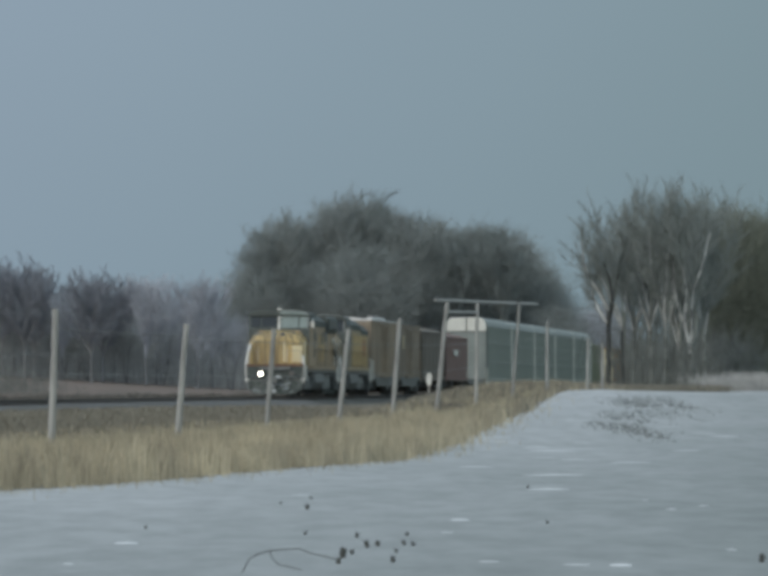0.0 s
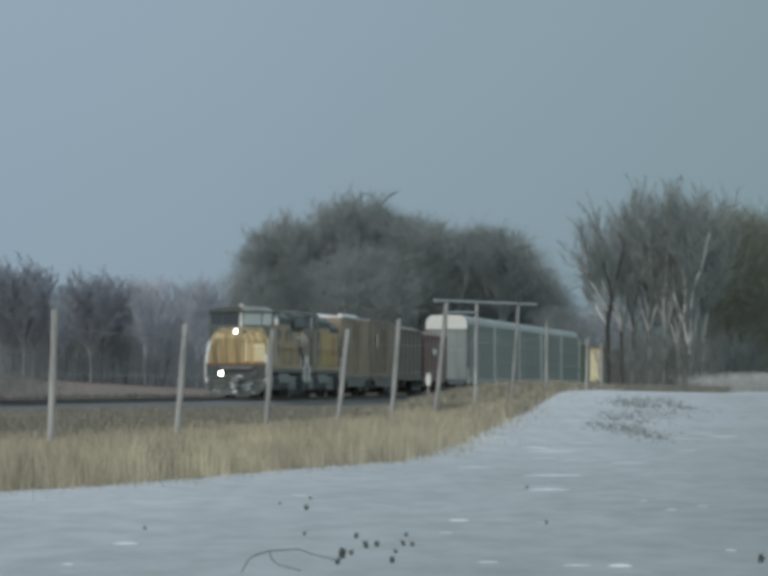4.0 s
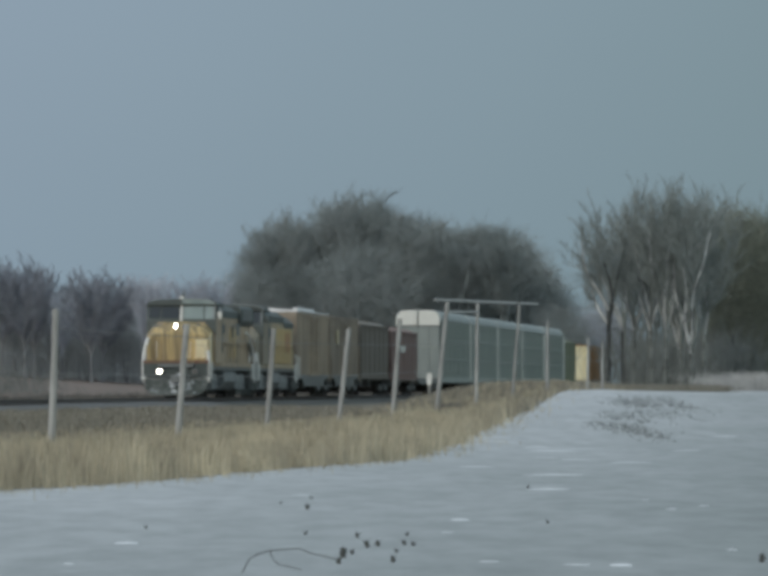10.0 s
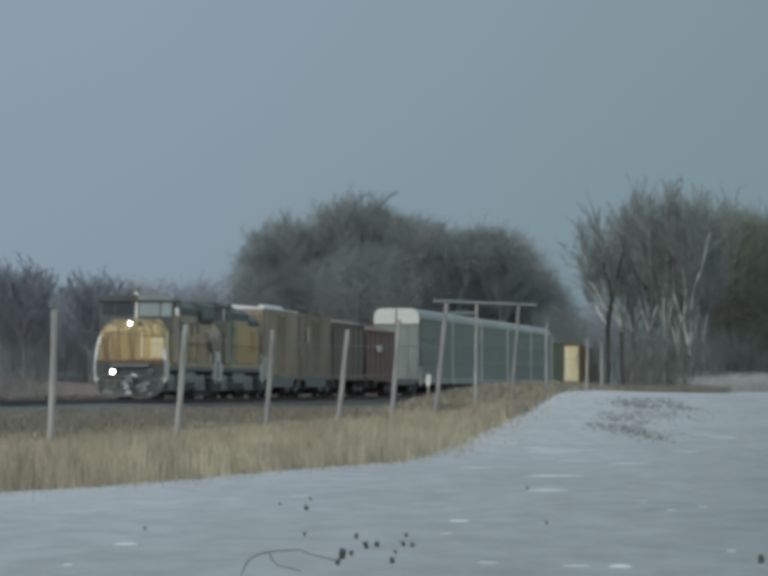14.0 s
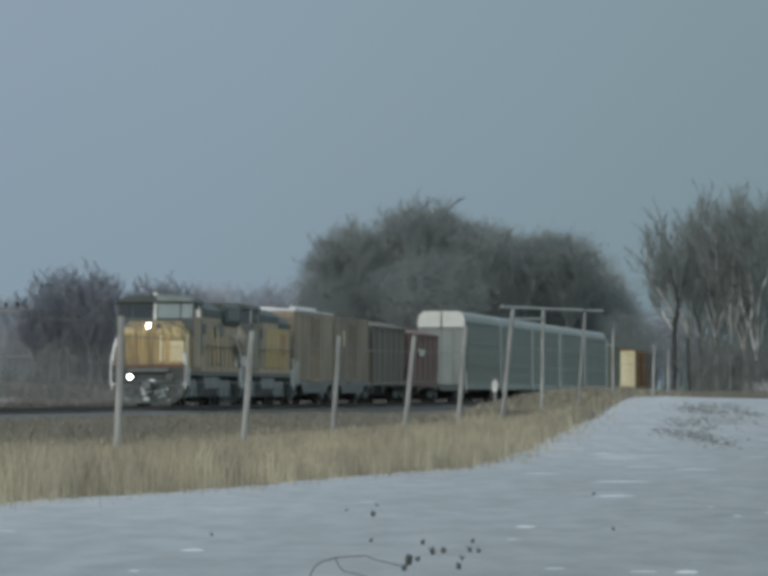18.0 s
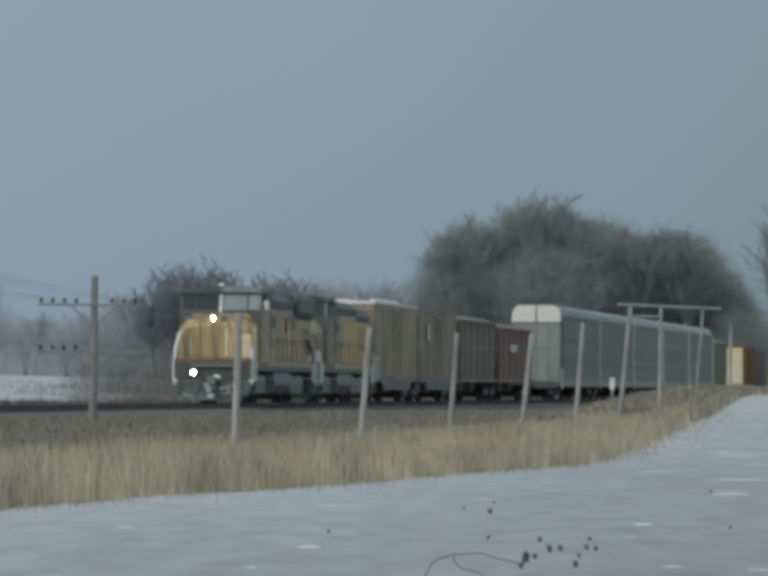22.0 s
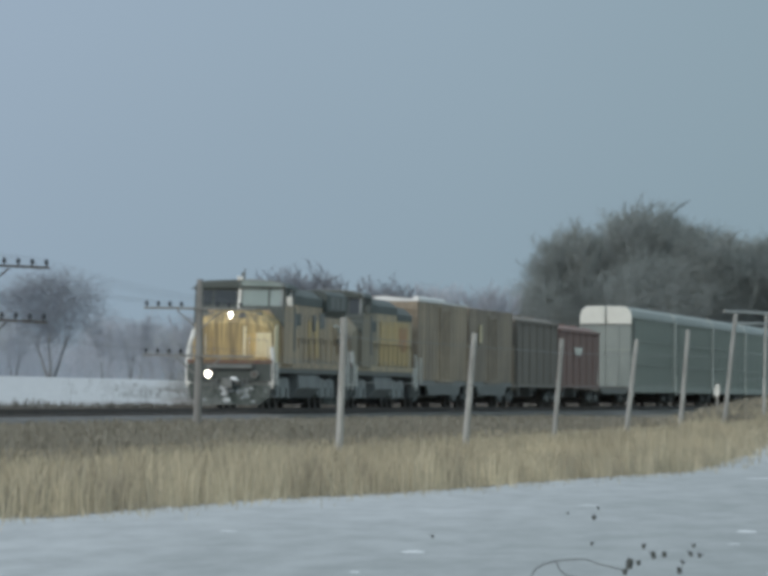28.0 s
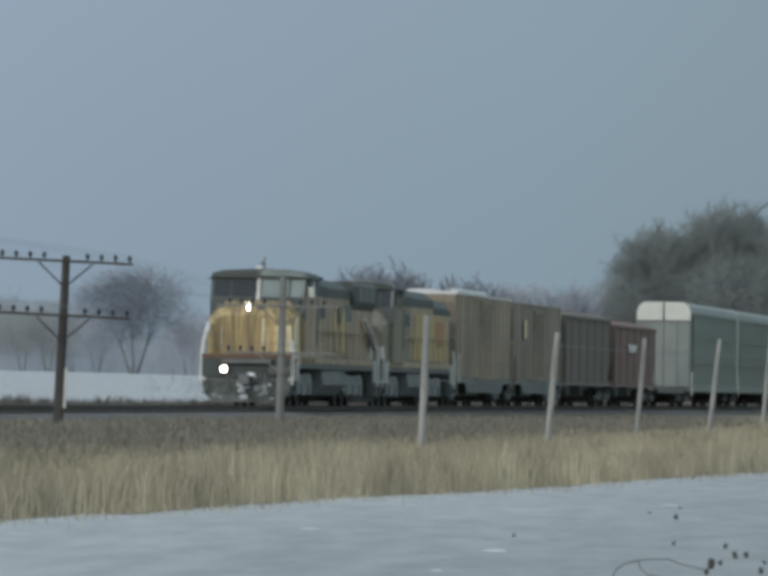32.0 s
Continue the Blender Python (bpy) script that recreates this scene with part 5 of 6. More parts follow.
GROVE_TOP = [(470, 640), (500, 580), (540, 535), (580, 512), (620, 500), (660, 492), (690, 484), (760, 474), (800, 460), (850, 450), (893, 456), (930, 466), (978, 462), (1025, 464), (1080, 508), (1120, 562), (1165, 645)]


def stand(rows, distance):
    """Spots for trees whose tops show at the given heights in the view from the camera."""
    spots = []
    for k, (px, top) in enumerate(rows):
        d = distance + 14 * (k % 3)
        spots.append((bearing(px), d, ((791 - top) * d / LENS + EYE[2] - ground_z(*polar(bearing(px), d))) * 0.95))
    return spots


def grove_spots():
    rng = random.Random(5)
    xs, ys = [p[0] for p in GROVE_TOP], [p[1] for p in GROVE_TOP]
    spots = []
    for row, (lo, hi, count) in enumerate(((794, 820, 14), (842, 872, 13), (896, 930, 12))):
        for k in range(count):
            px = 560 + (1100 - 560) * (k + 0.5 * (row % 2)) / (count - 0.5) + rng.uniform(-10, 10)
            dist = rng.uniform(lo, hi) + max(px - 800, 0) * 0.17
            top = np.interp(px, xs, ys) + rng.uniform(-16, 22)
            spots.append((bearing(px), dist, ((791 - top) * dist / LENS - 1.2) * 1.03))
    return spots


plant(GROVE, grove_spots(), "trees of the dark grove")
plant(GROVE, stand([(470, 665), (484, 630), (502, 575), (512, 535), (528, 540), (1118, 560), (1142, 610), (1160, 650), (458, 690)], 800), "trees of the dark grove")
plant(GROVE_THIN, stand([(508, 548), (524, 500), (540, 462), (562, 446), (586, 436), (610, 432), (634, 446), (672, 412), (692, 398), (714, 390), (740, 398), (764, 392), (786, 414), (808, 418), (832, 414), (858, 420), (884, 434), (912, 446), (942, 452), (970, 444), (998, 440), (1026, 442), (1058, 468), (574, 460), (702, 424), (728, 420), (1094, 520)], 815), "trees of the dark grove")
plant(GROVE_OPEN, stand([(540, 478), (562, 432), (588, 420), (612, 420), (676, 398), (700, 380), (724, 372), (752, 376), (774, 384), (838, 426), (880, 442), (988, 450), (1034, 458)], 812), "trees of the dark grove")
# Trees and hedges behind the railway carry haze in their twig colours.
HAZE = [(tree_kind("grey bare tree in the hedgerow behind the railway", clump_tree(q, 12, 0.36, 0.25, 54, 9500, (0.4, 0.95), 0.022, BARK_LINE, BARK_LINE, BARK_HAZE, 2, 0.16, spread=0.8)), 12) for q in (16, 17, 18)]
MIST = [(tree_kind("bare tree behind the railway, paled for haze", clump_tree(q, 12, 0.30, 0.28, 36, 4000, (0.6, 1.4), 0.018, BARK_LINE, BARK_LINE, BARK_MIST, 2, 0.22, spread=0.55)), 12) for q in (11, 12, 13)]
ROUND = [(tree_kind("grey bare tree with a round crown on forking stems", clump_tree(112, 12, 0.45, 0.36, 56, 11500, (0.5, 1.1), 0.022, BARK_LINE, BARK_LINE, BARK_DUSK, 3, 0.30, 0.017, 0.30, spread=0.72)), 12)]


OPEN_WAYS = [(-0.5, 0.1, 0.55), (0.5, -0.1, 0.55), (0.1, 0.5, 0.58), (-0.1, -0.5, 0.55), (0.0, 0.05, 0.62), (-0.25, 0.2, 0.6), (0.28, -0.2, 0.6)]
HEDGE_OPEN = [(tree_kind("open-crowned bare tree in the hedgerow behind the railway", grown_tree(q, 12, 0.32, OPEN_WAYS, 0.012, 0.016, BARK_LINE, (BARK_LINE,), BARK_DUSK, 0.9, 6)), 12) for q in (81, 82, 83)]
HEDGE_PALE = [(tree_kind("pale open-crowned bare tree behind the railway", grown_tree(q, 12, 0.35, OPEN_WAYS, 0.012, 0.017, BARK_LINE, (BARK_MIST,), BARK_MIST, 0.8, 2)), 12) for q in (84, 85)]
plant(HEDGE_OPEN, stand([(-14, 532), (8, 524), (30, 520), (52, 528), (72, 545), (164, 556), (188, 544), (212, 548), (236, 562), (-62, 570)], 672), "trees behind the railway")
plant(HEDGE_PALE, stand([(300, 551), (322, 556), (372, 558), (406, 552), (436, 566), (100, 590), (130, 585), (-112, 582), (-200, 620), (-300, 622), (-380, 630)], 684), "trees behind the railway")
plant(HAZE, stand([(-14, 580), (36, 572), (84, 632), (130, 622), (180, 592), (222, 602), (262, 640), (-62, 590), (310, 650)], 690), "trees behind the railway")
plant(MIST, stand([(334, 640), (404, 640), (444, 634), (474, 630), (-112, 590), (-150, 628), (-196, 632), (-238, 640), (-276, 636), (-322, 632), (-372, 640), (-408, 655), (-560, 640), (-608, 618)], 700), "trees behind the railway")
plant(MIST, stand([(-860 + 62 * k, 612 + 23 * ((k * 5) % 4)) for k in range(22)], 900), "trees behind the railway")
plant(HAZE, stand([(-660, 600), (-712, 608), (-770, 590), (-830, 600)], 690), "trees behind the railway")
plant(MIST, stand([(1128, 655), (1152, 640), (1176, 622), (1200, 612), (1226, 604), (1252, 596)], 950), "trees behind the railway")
plant(ROUND, stand([(-484, 528)], 660), "trees behind the railway")
NEAR = [(tree_kind("grey bare tree behind the pale-stemmed trees", clump_tree(q, 12, 0.25, 0.3, 64, 3600, (0.5, 1.2), 0.012, BARK_NEAR, BARK_NEAR, BARK_NEAR, 2, 0.10, 0.010, 0.36, spread=0.62)), 12) for q in (21, 22)]
UPRIGHT_WAYS = [(-0.2, 0.1, 0.56), (0.2, -0.15, 0.56), (0.05, 0.22, 0.58), (-0.06, -0.25, 0.58), (0.02, 0.0, 0.6), (0.36, 0.1, 0.46), (-0.36, -0.1, 0.46)]
# Some limbs take the painted sunlit bark, others darker bark.
UPRIGHT = [(tree_kind("bare tree with upright stems in sunlit bark colour beside the snowy field", grown_tree(q, 12, 0.12 + 0.12 * (q - 90), UPRIGHT_WAYS[q - 91:], 0.0125, 0.011, BARK_BLACK if q == 93 else BARK_DARK, (BARK_PALE, BARK_DARK, BARK_PALE, BARK_NEAR), BARK_NEAR, 0.75, 3, 0.2)), 12) for q in (91, 92, 93)]
FORKED = [(tree_kind("forked dark-trunked bare tree beside the snowy field", grown_tree(72, 9.8, 0.53, [(-0.62, -0.1, 0.48), (0.42, 0.1, 0.42), (0.02, 0.25, 0.45), (-0.75, 0.2, 0.4), (0.1, -0.3, 0.45)], 0.0185, 0.011, BARK_BLACK, (BARK_PALE, BARK_BLACK, BARK_DARK), BARK_NEAR, 0.9, 3, 0.2)), 9.8)]
NEAR_DARK = [(tree_kind("olive-grey bare tree beside the snowy field", clump_tree(q, 12, 0.28, 0.12, 80, 9000, (0.5, 1.2), 0.015, BARK_BLACK, BARK_OLIVE, BARK_OLIVE, 2, 0.15, 0.010, spread=0.7)), 12) for q in (23, 24)]
plant(FORKED, [(bearing(1244), 402, 9.8)], "trees beside the field", 0)
plant(UPRIGHT, [(bearing(1296), 406, 11.2), (bearing(1332), 404, 11.9), (bearing(1360), 400, 11.6), (bearing(1392), 405, 11.7), (bearing(1413), 398, 11.3), (bearing(1438), 402, 11.0), (bearing(1274), 414, 10.7)], "trees beside the field")
plant(NEAR, [(bearing(1292), 436, 10.9), (bearing(1340), 442, 11.4), (bearing(1388), 436, 11.4), (bearing(1432), 440, 11.6)], "trees beside the field")
plant(NEAR_DARK, [(bearing(1480 + 46 * k), 426 + 14 * (k % 3), 10.9 + 0.3 * (k % 2)) for k in range(6)], "trees beside the field")
plant(NEAR_DARK, [(bearing(1462 + 60 * k), 468 + 9 * (k % 2), 11.8) for k in range(5)], "trees beside the field")
for kinds in (GROVE, GROVE_THIN, GROVE_OPEN, HAZE, MIST, HEDGE_OPEN, HEDGE_PALE, ROUND, NEAR, UPRIGHT, FORKED, NEAR_DARK):
    drop(kinds)


def brush(name, label, mat, spots, seed, h0, h1, count, spread=2.2, r=0.02, fan=0.35):
    """A thicket of thin upright stems."""
    rng = random.Random(seed)
    s = Shape()
    for bx, dist in spots:
        x, y = polar(bx, dist)
        for _ in range(count):
            px, py = x + rng.gauss(0, spread), y + rng.gauss(0, spread * 2)
            z = ground_z(px, py) - 0.05
            h = rng.uniform(h0, h1)
            mid = (px + rng.uniform(-0.25, 0.25) * h, py + rng.uniform(-0.2, 0.2) * h, z + h * 0.55)
            s.tube((px, py, z), mid, r, r * 0.8, 3, caps=False)
            for _ in range(3):
                s.tube(mid, (mid[0] + rng.uniform(-fan, fan) * h, mid[1] + rng.uniform(-0.3, 0.3) * h, z + h * rng.uniform(0.75, 1.05)), r * 0.8, r * 0.45, 3, caps=False)
    tagged(new(name, s.mesh(name, mat)), label, "brush", kind="stuff")


brush("thicket", "dark leafless thicket under the grove", BARK_GROVE, [(bearing(524 + 20 * k), 815 + (k % 3) * 12 + max(k - 14, 0) * 3.8) for k in range(31)], 31, 3.0, 11.0, 140, 2.6, 0.034)


def saplings(name, label, mat, spots, seed, h0, h1, count, spread):
    """Slim wavy stems with short forked twigs all along their upper part."""
    rng = random.Random(seed)
    s = Shape()
    for bx, dist in spots:
        x, y = polar(bx, dist)
        for _ in range(count):
            q = Vector((x + rng.gauss(0, spread), y + rng.gauss(0, spread), 0))
            q.z = ground_z(q.x, q.y) - 0.1
            h = rng.uniform(h0, h1)
            d = Vector((rng.uniform(-0.12, 0.12), rng.uniform(-0.12, 0.12), 1))
            for i in range(4):
                nxt = q + d * h * 0.23
                s.tube(q, nxt, 0.045 - 0.009 * i, 0.036 - 0.009 * i, 3, caps=False)
                for _ in range(0 if i == 0 else 3):
                    p = q.lerp(nxt, rng.random())
                    ang, up = rng.uniform(0, 6.283), rng.uniform(0.1, 1.1)
                    e = Vector((math.cos(ang) * math.cos(up), math.sin(ang) * math.cos(up), math.sin(up))) * h * rng.uniform(0.06, 0.13)
                    s.tube(p, p + e, 0.02, 0.014, 3, caps=False)
                    for _ in range(3):
                        f = e * 0.8 + Vector((rng.uniform(-0.6, 0.6), rng.uniform(-0.6, 0.6), rng.uniform(-0.1, 0.6)))
                        s.twig(p + e * rng.uniform(0.5, 1), p + e + f, 0.02)
                d = (d + Vector((rng.uniform(-0.22, 0.22), rng.uniform(-0.22, 0.22), 0))).normalized()
                q = nxt
    tagged(new(name, s.mesh(name, mat)), label, "brush", kind="stuff")


def grove_fill():
    xs, ys = [p[0] for p in GROVE_TOP], [p[1] for p in GROVE_TOP]
    for row, (shift, share, count) in enumerate(((0, 0.62, 34), (14, 0.78, 30), (7, 0.9, 18))):
        for k in range(10):
            lo = 556 + 56 * k + shift
            tall = ((791 - np.interp(lo + 24, xs, ys)) * 882 / LENS - 1.2) * share
            spots = [(bearing(lo + 12 * j), 839 + 33 * row + (j % 3) * 12 + max(lo - 800, 0) * 0.17) for j in range(5)]
            saplings("grove_thicket", "dense dark leafless growth filling the grove", BARK_GROVE, spots, 60 + 10 * row + k, tall * (0.5 + 0.12 * row), tall, count, 1.8)


grove_fill()
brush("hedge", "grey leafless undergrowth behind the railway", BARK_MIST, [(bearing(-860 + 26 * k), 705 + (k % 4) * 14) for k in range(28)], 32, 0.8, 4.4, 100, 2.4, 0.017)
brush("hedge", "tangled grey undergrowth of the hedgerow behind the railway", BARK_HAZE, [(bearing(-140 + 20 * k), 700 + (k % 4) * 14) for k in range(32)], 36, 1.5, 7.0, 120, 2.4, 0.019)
brush("hedge_foot", "grey leafless scrub on the near side of the brown field", BARK_DARK, [(bearing(-170 + 17 * k), 470 + (k % 4) * 12) for k in range(16)], 38, 0.3, 2.2, 38, 1.4, 0.012, 0.5)
brush("field_weeds", "grey weeds on the snowy field behind the railway", WEED_GREY, [(bearing(-345 + 12 * k), 419 + (k * 7 % 5) * 21) for k in range(28)], 35, 0.1, 0.5, 36, 1.7, 0.008)
brush("tangle", "tangled grey saplings between the near trees", BARK_DARK, [(bearing(1262 + 19 * k), 392 + (k * 3 % 4) * 3) for k in range(12)], 40, 0.8, 4.0, 16, 0.5, 0.013, 0.3)
brush("undergrowth", "dark undergrowth at the feet of the near trees", BARK_DARK, [(bearing(1300 + 23 * k), 419 + (k % 3) * 9) for k in range(10)], 33, 0.8, 4.2, 150, 0.9, 0.017)
brush("verge_grass", "dead brown grass at the feet of the near trees", WEED, [(bearing(1180 + 10.5 * k), 300 + (k * 5 % 4) * 9) for k in range(29)], 39, 0.1, 0.42, 130, 0.3, 0.009, 0.4)
brush("pale_brush", "pale frosted brush at the edge of the field", BRUSH_PALE, [(bearing(1500 + 20 * k), 357 + (k % 2) * 5) for k in range(8)], 34, 0.2, 1.1, 210, 1.1, 0.013, 0.6)
brush("weed_clump", "dark tangled weeds in the dead grass bank", WEED_GREY, [(bearing(905 + 9 * k), 176 + k) for k in range(4)], 37, 0.15, 0.5, 45, 0.16, 0.007, 0.5)


# ---- on the snow ----
def on_ground(turn, fall):
    """Where a line of sight from the eye, turned right and falling by so many degrees, meets the ground."""
    d = 12.0
    for _ in range(3000):
        x, y = polar(turn, d)
        if EYE[2] - d * math.tan(radians(fall)) <= ground_z(x, y):
            break
        d += 0.1 if d < 360 else 2
    return x, y


def build_snow_details():
    rng = random.Random(77)
    # bare soil showing through on the rise
    clods = Shape()
    for px, fall, wide, count in ((1298, 0.132, 0.4, 130), (1335, 0.115, 0.5, 80), (1390, 0.15, 0.25, 45), (1277, 0.243, 0.35, 60), (1262, 0.322, 0.3, 60), (1290, 0.34, 0.25, 45), (1322, 0.384, 0.22, 40), (1350, 0.212, 0.5, 40)):
        cx, cy = on_ground(bearing(px), fall)
        for _ in range(count * 3):
            x, y = cx + rng.gauss(0, wide), cy + rng.gauss(0, 6.0)
            z, r = ground_z(x, y), rng.uniform(0.015, 0.055)
            clods.tube((x, y, z - 0.02), (x, y, z + rng.uniform(0.005, 0.03)), r, r * 0.6, 6)
    tagged(new("soil_patch", clods.mesh("soil_patch", SOIL)), "bare frozen soil clods showing through thin snow", "soil", kind="stuff")
    # small wind ridges of fresh snow
    ridges = Shape()
    spots = [(262, 1.261, 0.16), (940, 1.072, 0.16), (976, 0.644, 0.45), (1135, 0.71, 0.6), (1486, 0.397, 0.5), (1271, 1.438, 0.13), (1122, 0.825, 0.4), (1289, 0.609, 0.5), (1100, 0.485, 0.4), (620, 0.873, 0.2), (480, 0.662, 0.2), (-120, 1.103, 0.15), (1000, 1.411, 0.14), (1180, 1.434, 0.18)]
    spots += [(rng.uniform(-700, 1560), rng.uniform(0.5, 1.43), rng.uniform(0.04, 0.12)) for _ in range(6)]
    spots += [(rng.uniform(950, 1560), rng.uniform(0.17, 0.63), rng.uniform(0.3, 1.0)) for _ in range(16)]
    for i, (px, fall, half) in enumerate(spots):
        x, y = on_ground(bearing(px), fall)
        a, b = track_coords(x, y)
        if b < snow_edge(a) + 0.5:
            continue
        z = ground_z(x, y)
        small = fall > 0.84 and i > 7
        h, w = rng.uniform(0.009, 0.016) * (0.5 if small or i > 19 else 1), rng.uniform(0.28, 0.6) * (0.4 if small else 1)
        n = 8
        rim = [(half * math.cos(k * 2 * math.pi / n) * rng.uniform(0.8, 1.1), w * math.sin(k * 2 * math.pi / n)) for k in range(n)]
        pts = [(x, y, z + h)] + [(x + u * 0.4, y + v * 0.4, z + h * 0.55) for u, v in rim] + [(x + u, y + v, z - 0.012) for u, v in rim]
        ridges.poly(pts, [(0, 1 + k, 1 + (k + 1) % n) for k in range(n)] + [(1 + k, 1 + n + k, 1 + n + (k + 1) % n, 1 + (k + 1) % n) for k in range(n)])
    tagged(new("snow_ridge", ridges.mesh("snow_ridge", DRIFT, smooth=True)), "small wind-blown ridges of fresh white snow", "snow", kind="stuff")
    # dead weeds poking through
    for px, fall, size in ((638, 0.904, 0.5), (630, 0.988, 0.9), (576, 0.944, 0.4), (626, 1.195, 0.6), (731, 1.217, 0.8), (751, 1.297, 1.0), (773, 1.284, 0.8), (721, 1.35, 0.7), (703, 1.381, 1.3), (694, 1.429, 0.8), (833, 1.204, 0.6), (827, 1.275, 0.7), (845, 1.284, 0.6), (811, 1.341, 0.6), (804, 1.416, 0.8), (1120, 1.103, 0.5), (1558, 1.411, 1.0), (300, 1.147, 0.5), (1080, 0.816, 0.6), (559, 0.644, 1.8)):
        x, y = on_ground(bearing(px), fall)
        s, n = Shape(), 7
        levels = ((-0.02, 0.008), (0.010, 0.018), (0.024, 0.021), (0.036, 0.015), (0.044, 0.006))
        pts = [((math.cos(k * 2 * math.pi / n) * r * rng.uniform(0.35, 1.35) + rng.uniform(-0.004, 0.004)) * size, math.sin(k * 2 * math.pi / n) * r * rng.uniform(0.4, 1.3) * size, (z + rng.uniform(-0.008, 0.012)) * size) for z, r in levels for k in range(n)]
        s.poly(pts, [(i * n + k, i * n + (k + 1) % n, (i + 1) * n + (k + 1) % n, (i + 1) * n + k) for i in range(len(levels) - 1) for k in range(n)])
        for _ in range(4):
            s.twig((0, 0, 0.01), (rng.uniform(-0.06, 0.06) * size, rng.uniform(-0.02, 0.02), rng.uniform(0.03, 0.08) * size), 0.0035)
        ob = new("weed", s.mesh("weed", BARK_SNAG))
        ob.location = (x, y, ground_z(x, y))
        tagged(ob, "shrivelled dead brown weed in the snow", "weed", "weeds in the snow")
    # a long bent cane arching over the snow, with side shoots
    x, y = on_ground(bearing(492), 1.500)
    cane = thing("cane", "long dead cane bent in an arch over snow", "weed", "weeds in the snow")
    cane.location = (x, y, ground_z(x, y))
    part("stem", Shape().rod([(0, 0, -0.03), (0.052, 0, 0.077), (0.102, 0, 0.107), (0.174, 0, 0.128), (0.254, 0, 0.134), (0.346, 0, 0.139), (0.408, 0, 0.113), (0.5, 0, 0.092), (0.58, 0, 0.071)], 0.0035), BARK_SNAG, cane)
    part("shoot", Shape().rod([(0.174, 0, 0.126), (0.185, 0, 0.086), (0.224, 0, 0.047), (0.286, 0, 0.036), (0.358, 0, 0.015)], 0.003), BARK_SNAG, cane)
    # a white scrap caught at the edge of the grass
    x, y = on_ground(bearing(480), 0.662)
    scrap = Shape().poly([(-0.035, -0.01, 0), (0.035, -0.02, 0.005), (0.04, 0.03, 0.04), (-0.014, 0.04, 0.035), (-0.035, 0.02, -0.01), (0.035, 0.02, -0.005), (0.035, 0.06, 0.03), (-0.014, 0.07, 0.02)],
                         [(0, 1, 2, 3), (7, 6, 5, 4), (0, 4, 5, 1), (1, 5, 6, 2), (2, 6, 7, 3), (3, 7, 4, 0)])
    ob = new("litter", scrap.mesh("litter", DRIFT))
    ob.location = (x, y, ground_z(x, y) + 0.01)
    tagged(ob, "small white scrap of litter at the grass edge", "litter")


build_snow_details()


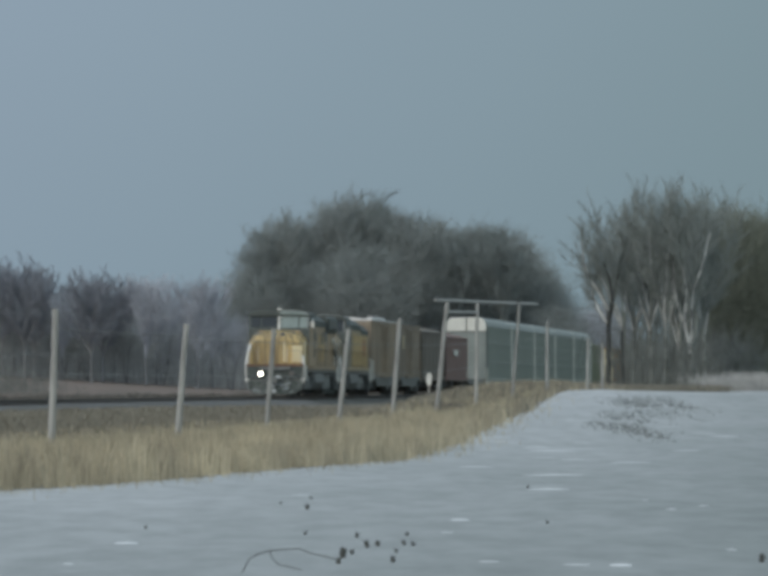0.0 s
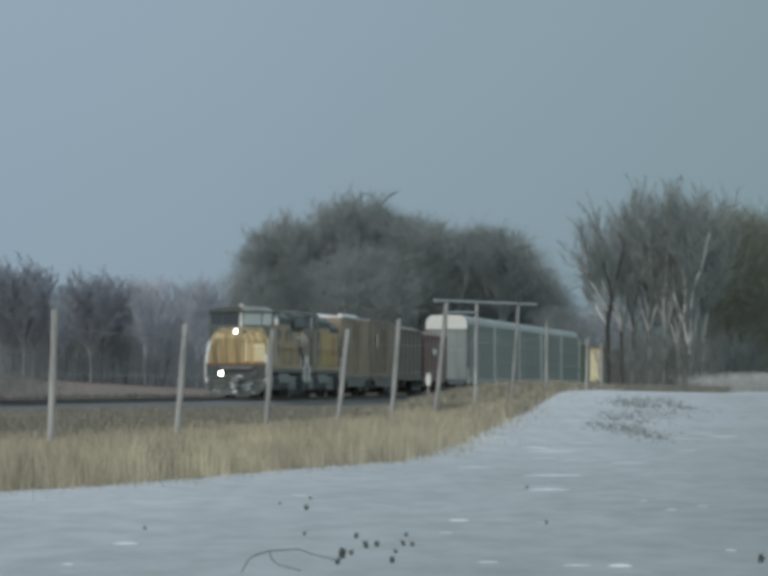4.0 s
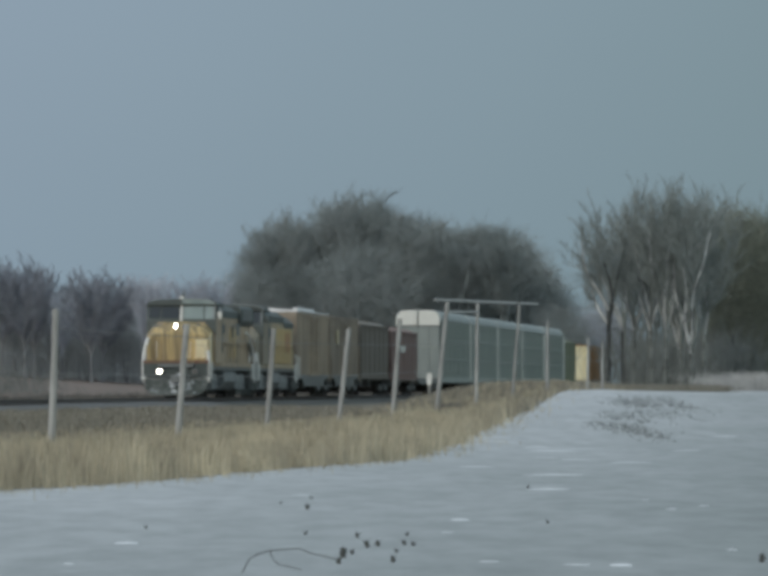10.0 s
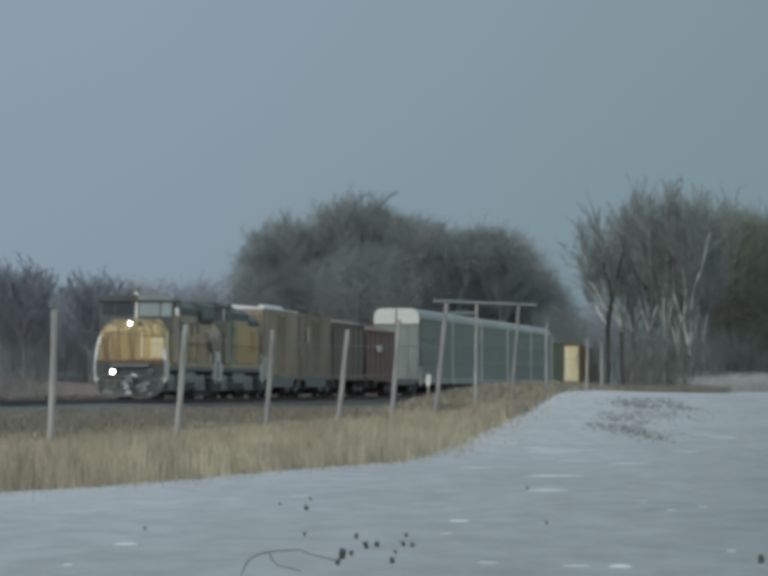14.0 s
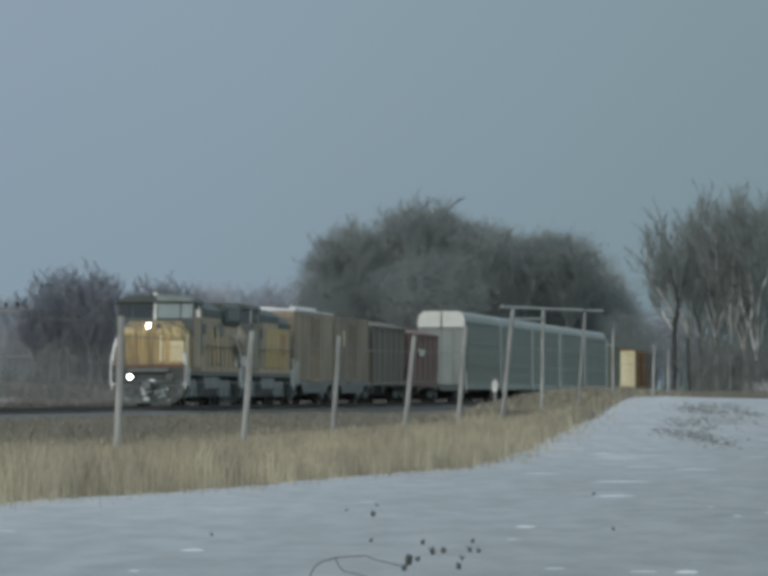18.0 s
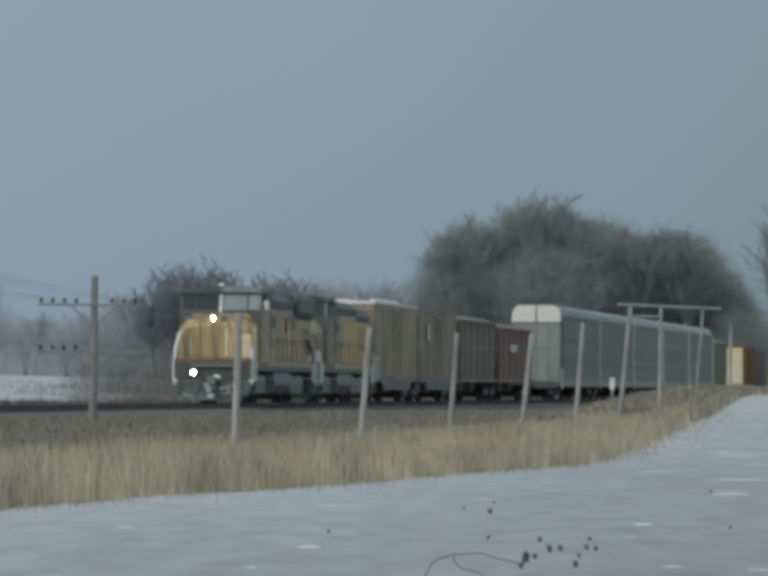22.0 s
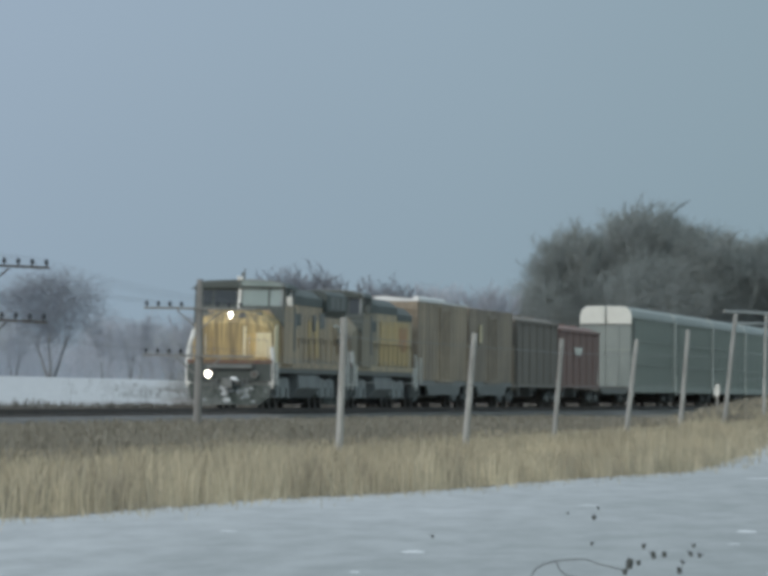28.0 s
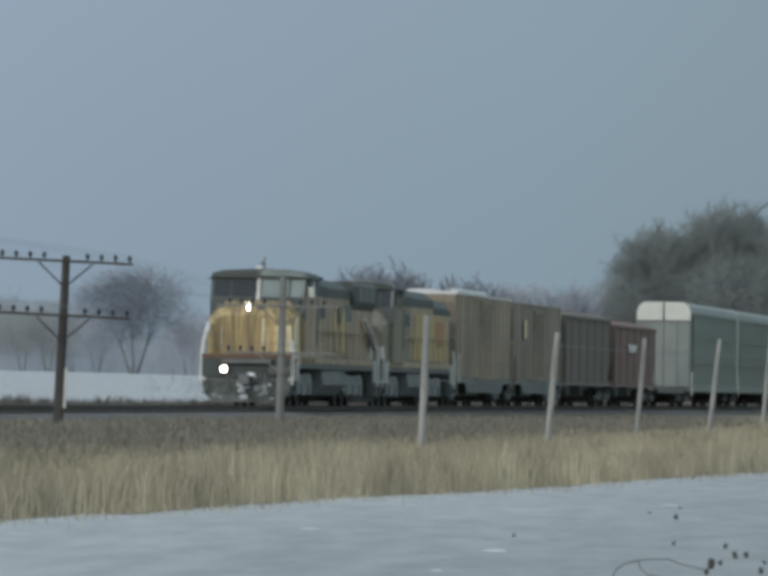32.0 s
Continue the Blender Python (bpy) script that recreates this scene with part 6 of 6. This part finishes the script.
# ---- dead grass ----
def grass(name, label, mat, count, seed, b_range, height, lean, width, dense, reach=290.0, skew=1.0):
    """Blades of one stand of grass: each a bent, tapering strip."""
    rng = np.random.default_rng(seed)
    half = math.tan(radians(11.1))
    b = b_range[1] - (b_range[1] - b_range[0]) * rng.random(count * 3) ** skew
    d = 34.83 - b
    near, far = d / half * 0.97, np.full_like(d, reach)
    u = rng.random(len(b))
    along = near * (far / near) ** (u ** dense)
    a = along - 315.8
    edge = np.array([snow_edge(q) for q in a])
    thin = np.interp(a, (-185, -110), (1.0, 0.22)) if mat is STRAW else 1.0
    keep = np.flatnonzero((rng.random(len(b)) < thin) & (b < edge + rng.normal(0, 0.5 if height[1] < 0.25 else 0.15, len(b))))[:count]
    a, b = a[keep], b[keep]
    n = len(a)
    pts = np.zeros((n, 5, 3))
    s, c = math.sin(THETA), math.cos(THETA)
    x, y = EDGE[0] + a * s + b * c, EDGE[1] + a * c - b * s
    z = np.array([ground_z(p, q) for p, q in zip(x, y)])
    patch = np.array([0.7 * noise.noise((p * 0.35, q * 0.147, 9)) + 0.7 * noise.noise((p * 1.6, q * 0.29, 2)) for p, q in zip(x, y)])
    h = rng.uniform(*height, n) * (1 + 0.6 * patch) * (np.clip(0.5 + 0.5 * (b - 21.0) / 4.0, 0.42, 1) if height[1] > 0.45 and b_range[0] > 0 else 1)
    ang = rng.uniform(0, 2 * math.pi, n)
    lx, ly = np.cos(ang) * lean * h * rng.random(n), np.sin(ang) * lean * h * rng.random(n)
    face = rng.uniform(-0.7, 0.7, n)
    wx, wy = np.cos(face) * width * 0.5, np.sin(face) * width * 0.5
    scale = np.clip((y / 107.0), 0.7, 2.2)
    wx, wy = wx * scale, wy * scale
    for i, (f, w) in enumerate(((0, 1), (0, -1), (0.55, -0.8), (0.55, 0.8), (1.0, 0))):
        pts[:, i, 0], pts[:, i, 1], pts[:, i, 2] = x + lx * f * f + wx * w, y + ly * f * f + wy * w, z - 0.03 + h * f * (1 - 0.12 * f)
    k = np.arange(n)[:, None] * 5
    faces = [tuple(q) for q in (k + np.array([0, 1, 2, 3])).tolist()] + [tuple(q) for q in (k + np.array([3, 2, 4])).tolist()]
    me = bpy.data.meshes.new(name)
    me.from_pydata(pts.reshape(-1, 3).tolist(), [], faces)
    me.materials.append(mat)
    tagged(new(name, me), label, "grass", kind="stuff")


grass("tall_grass", "tall dry straw-coloured grass along the field's edge", STRAW, 95000, 51, (18.0, 27.5), (0.22, 0.58), 0.45, 0.011, 0.8, 290.0, 1.75)
grass("rough_grass", "low grey-brown weeds on the railway embankment", WEED, 70000, 52, (4.2, 24.6), (0.08, 0.32), 0.6, 0.022, 0.9)
grass("ditch_weeds", "grey dead weeds along the far side of the rails", WEED_GREY, 48000, 53, (-8.5, -2.9), (0.2, 0.72), 0.5, 0.032, 1.0, 748.0)
grass("grass_fringe", "short pale grass thinning out into the snow", STRAW, 26000, 55, (22.4, 28.0), (0.04, 0.20), 0.9, 0.010, 0.8)
grass("grey_grass", "greyer matted grass among the tall straw", WEED, 46000, 54, (16.0, 25.0), (0.22, 0.5), 0.5, 0.014, 0.85)

motions()
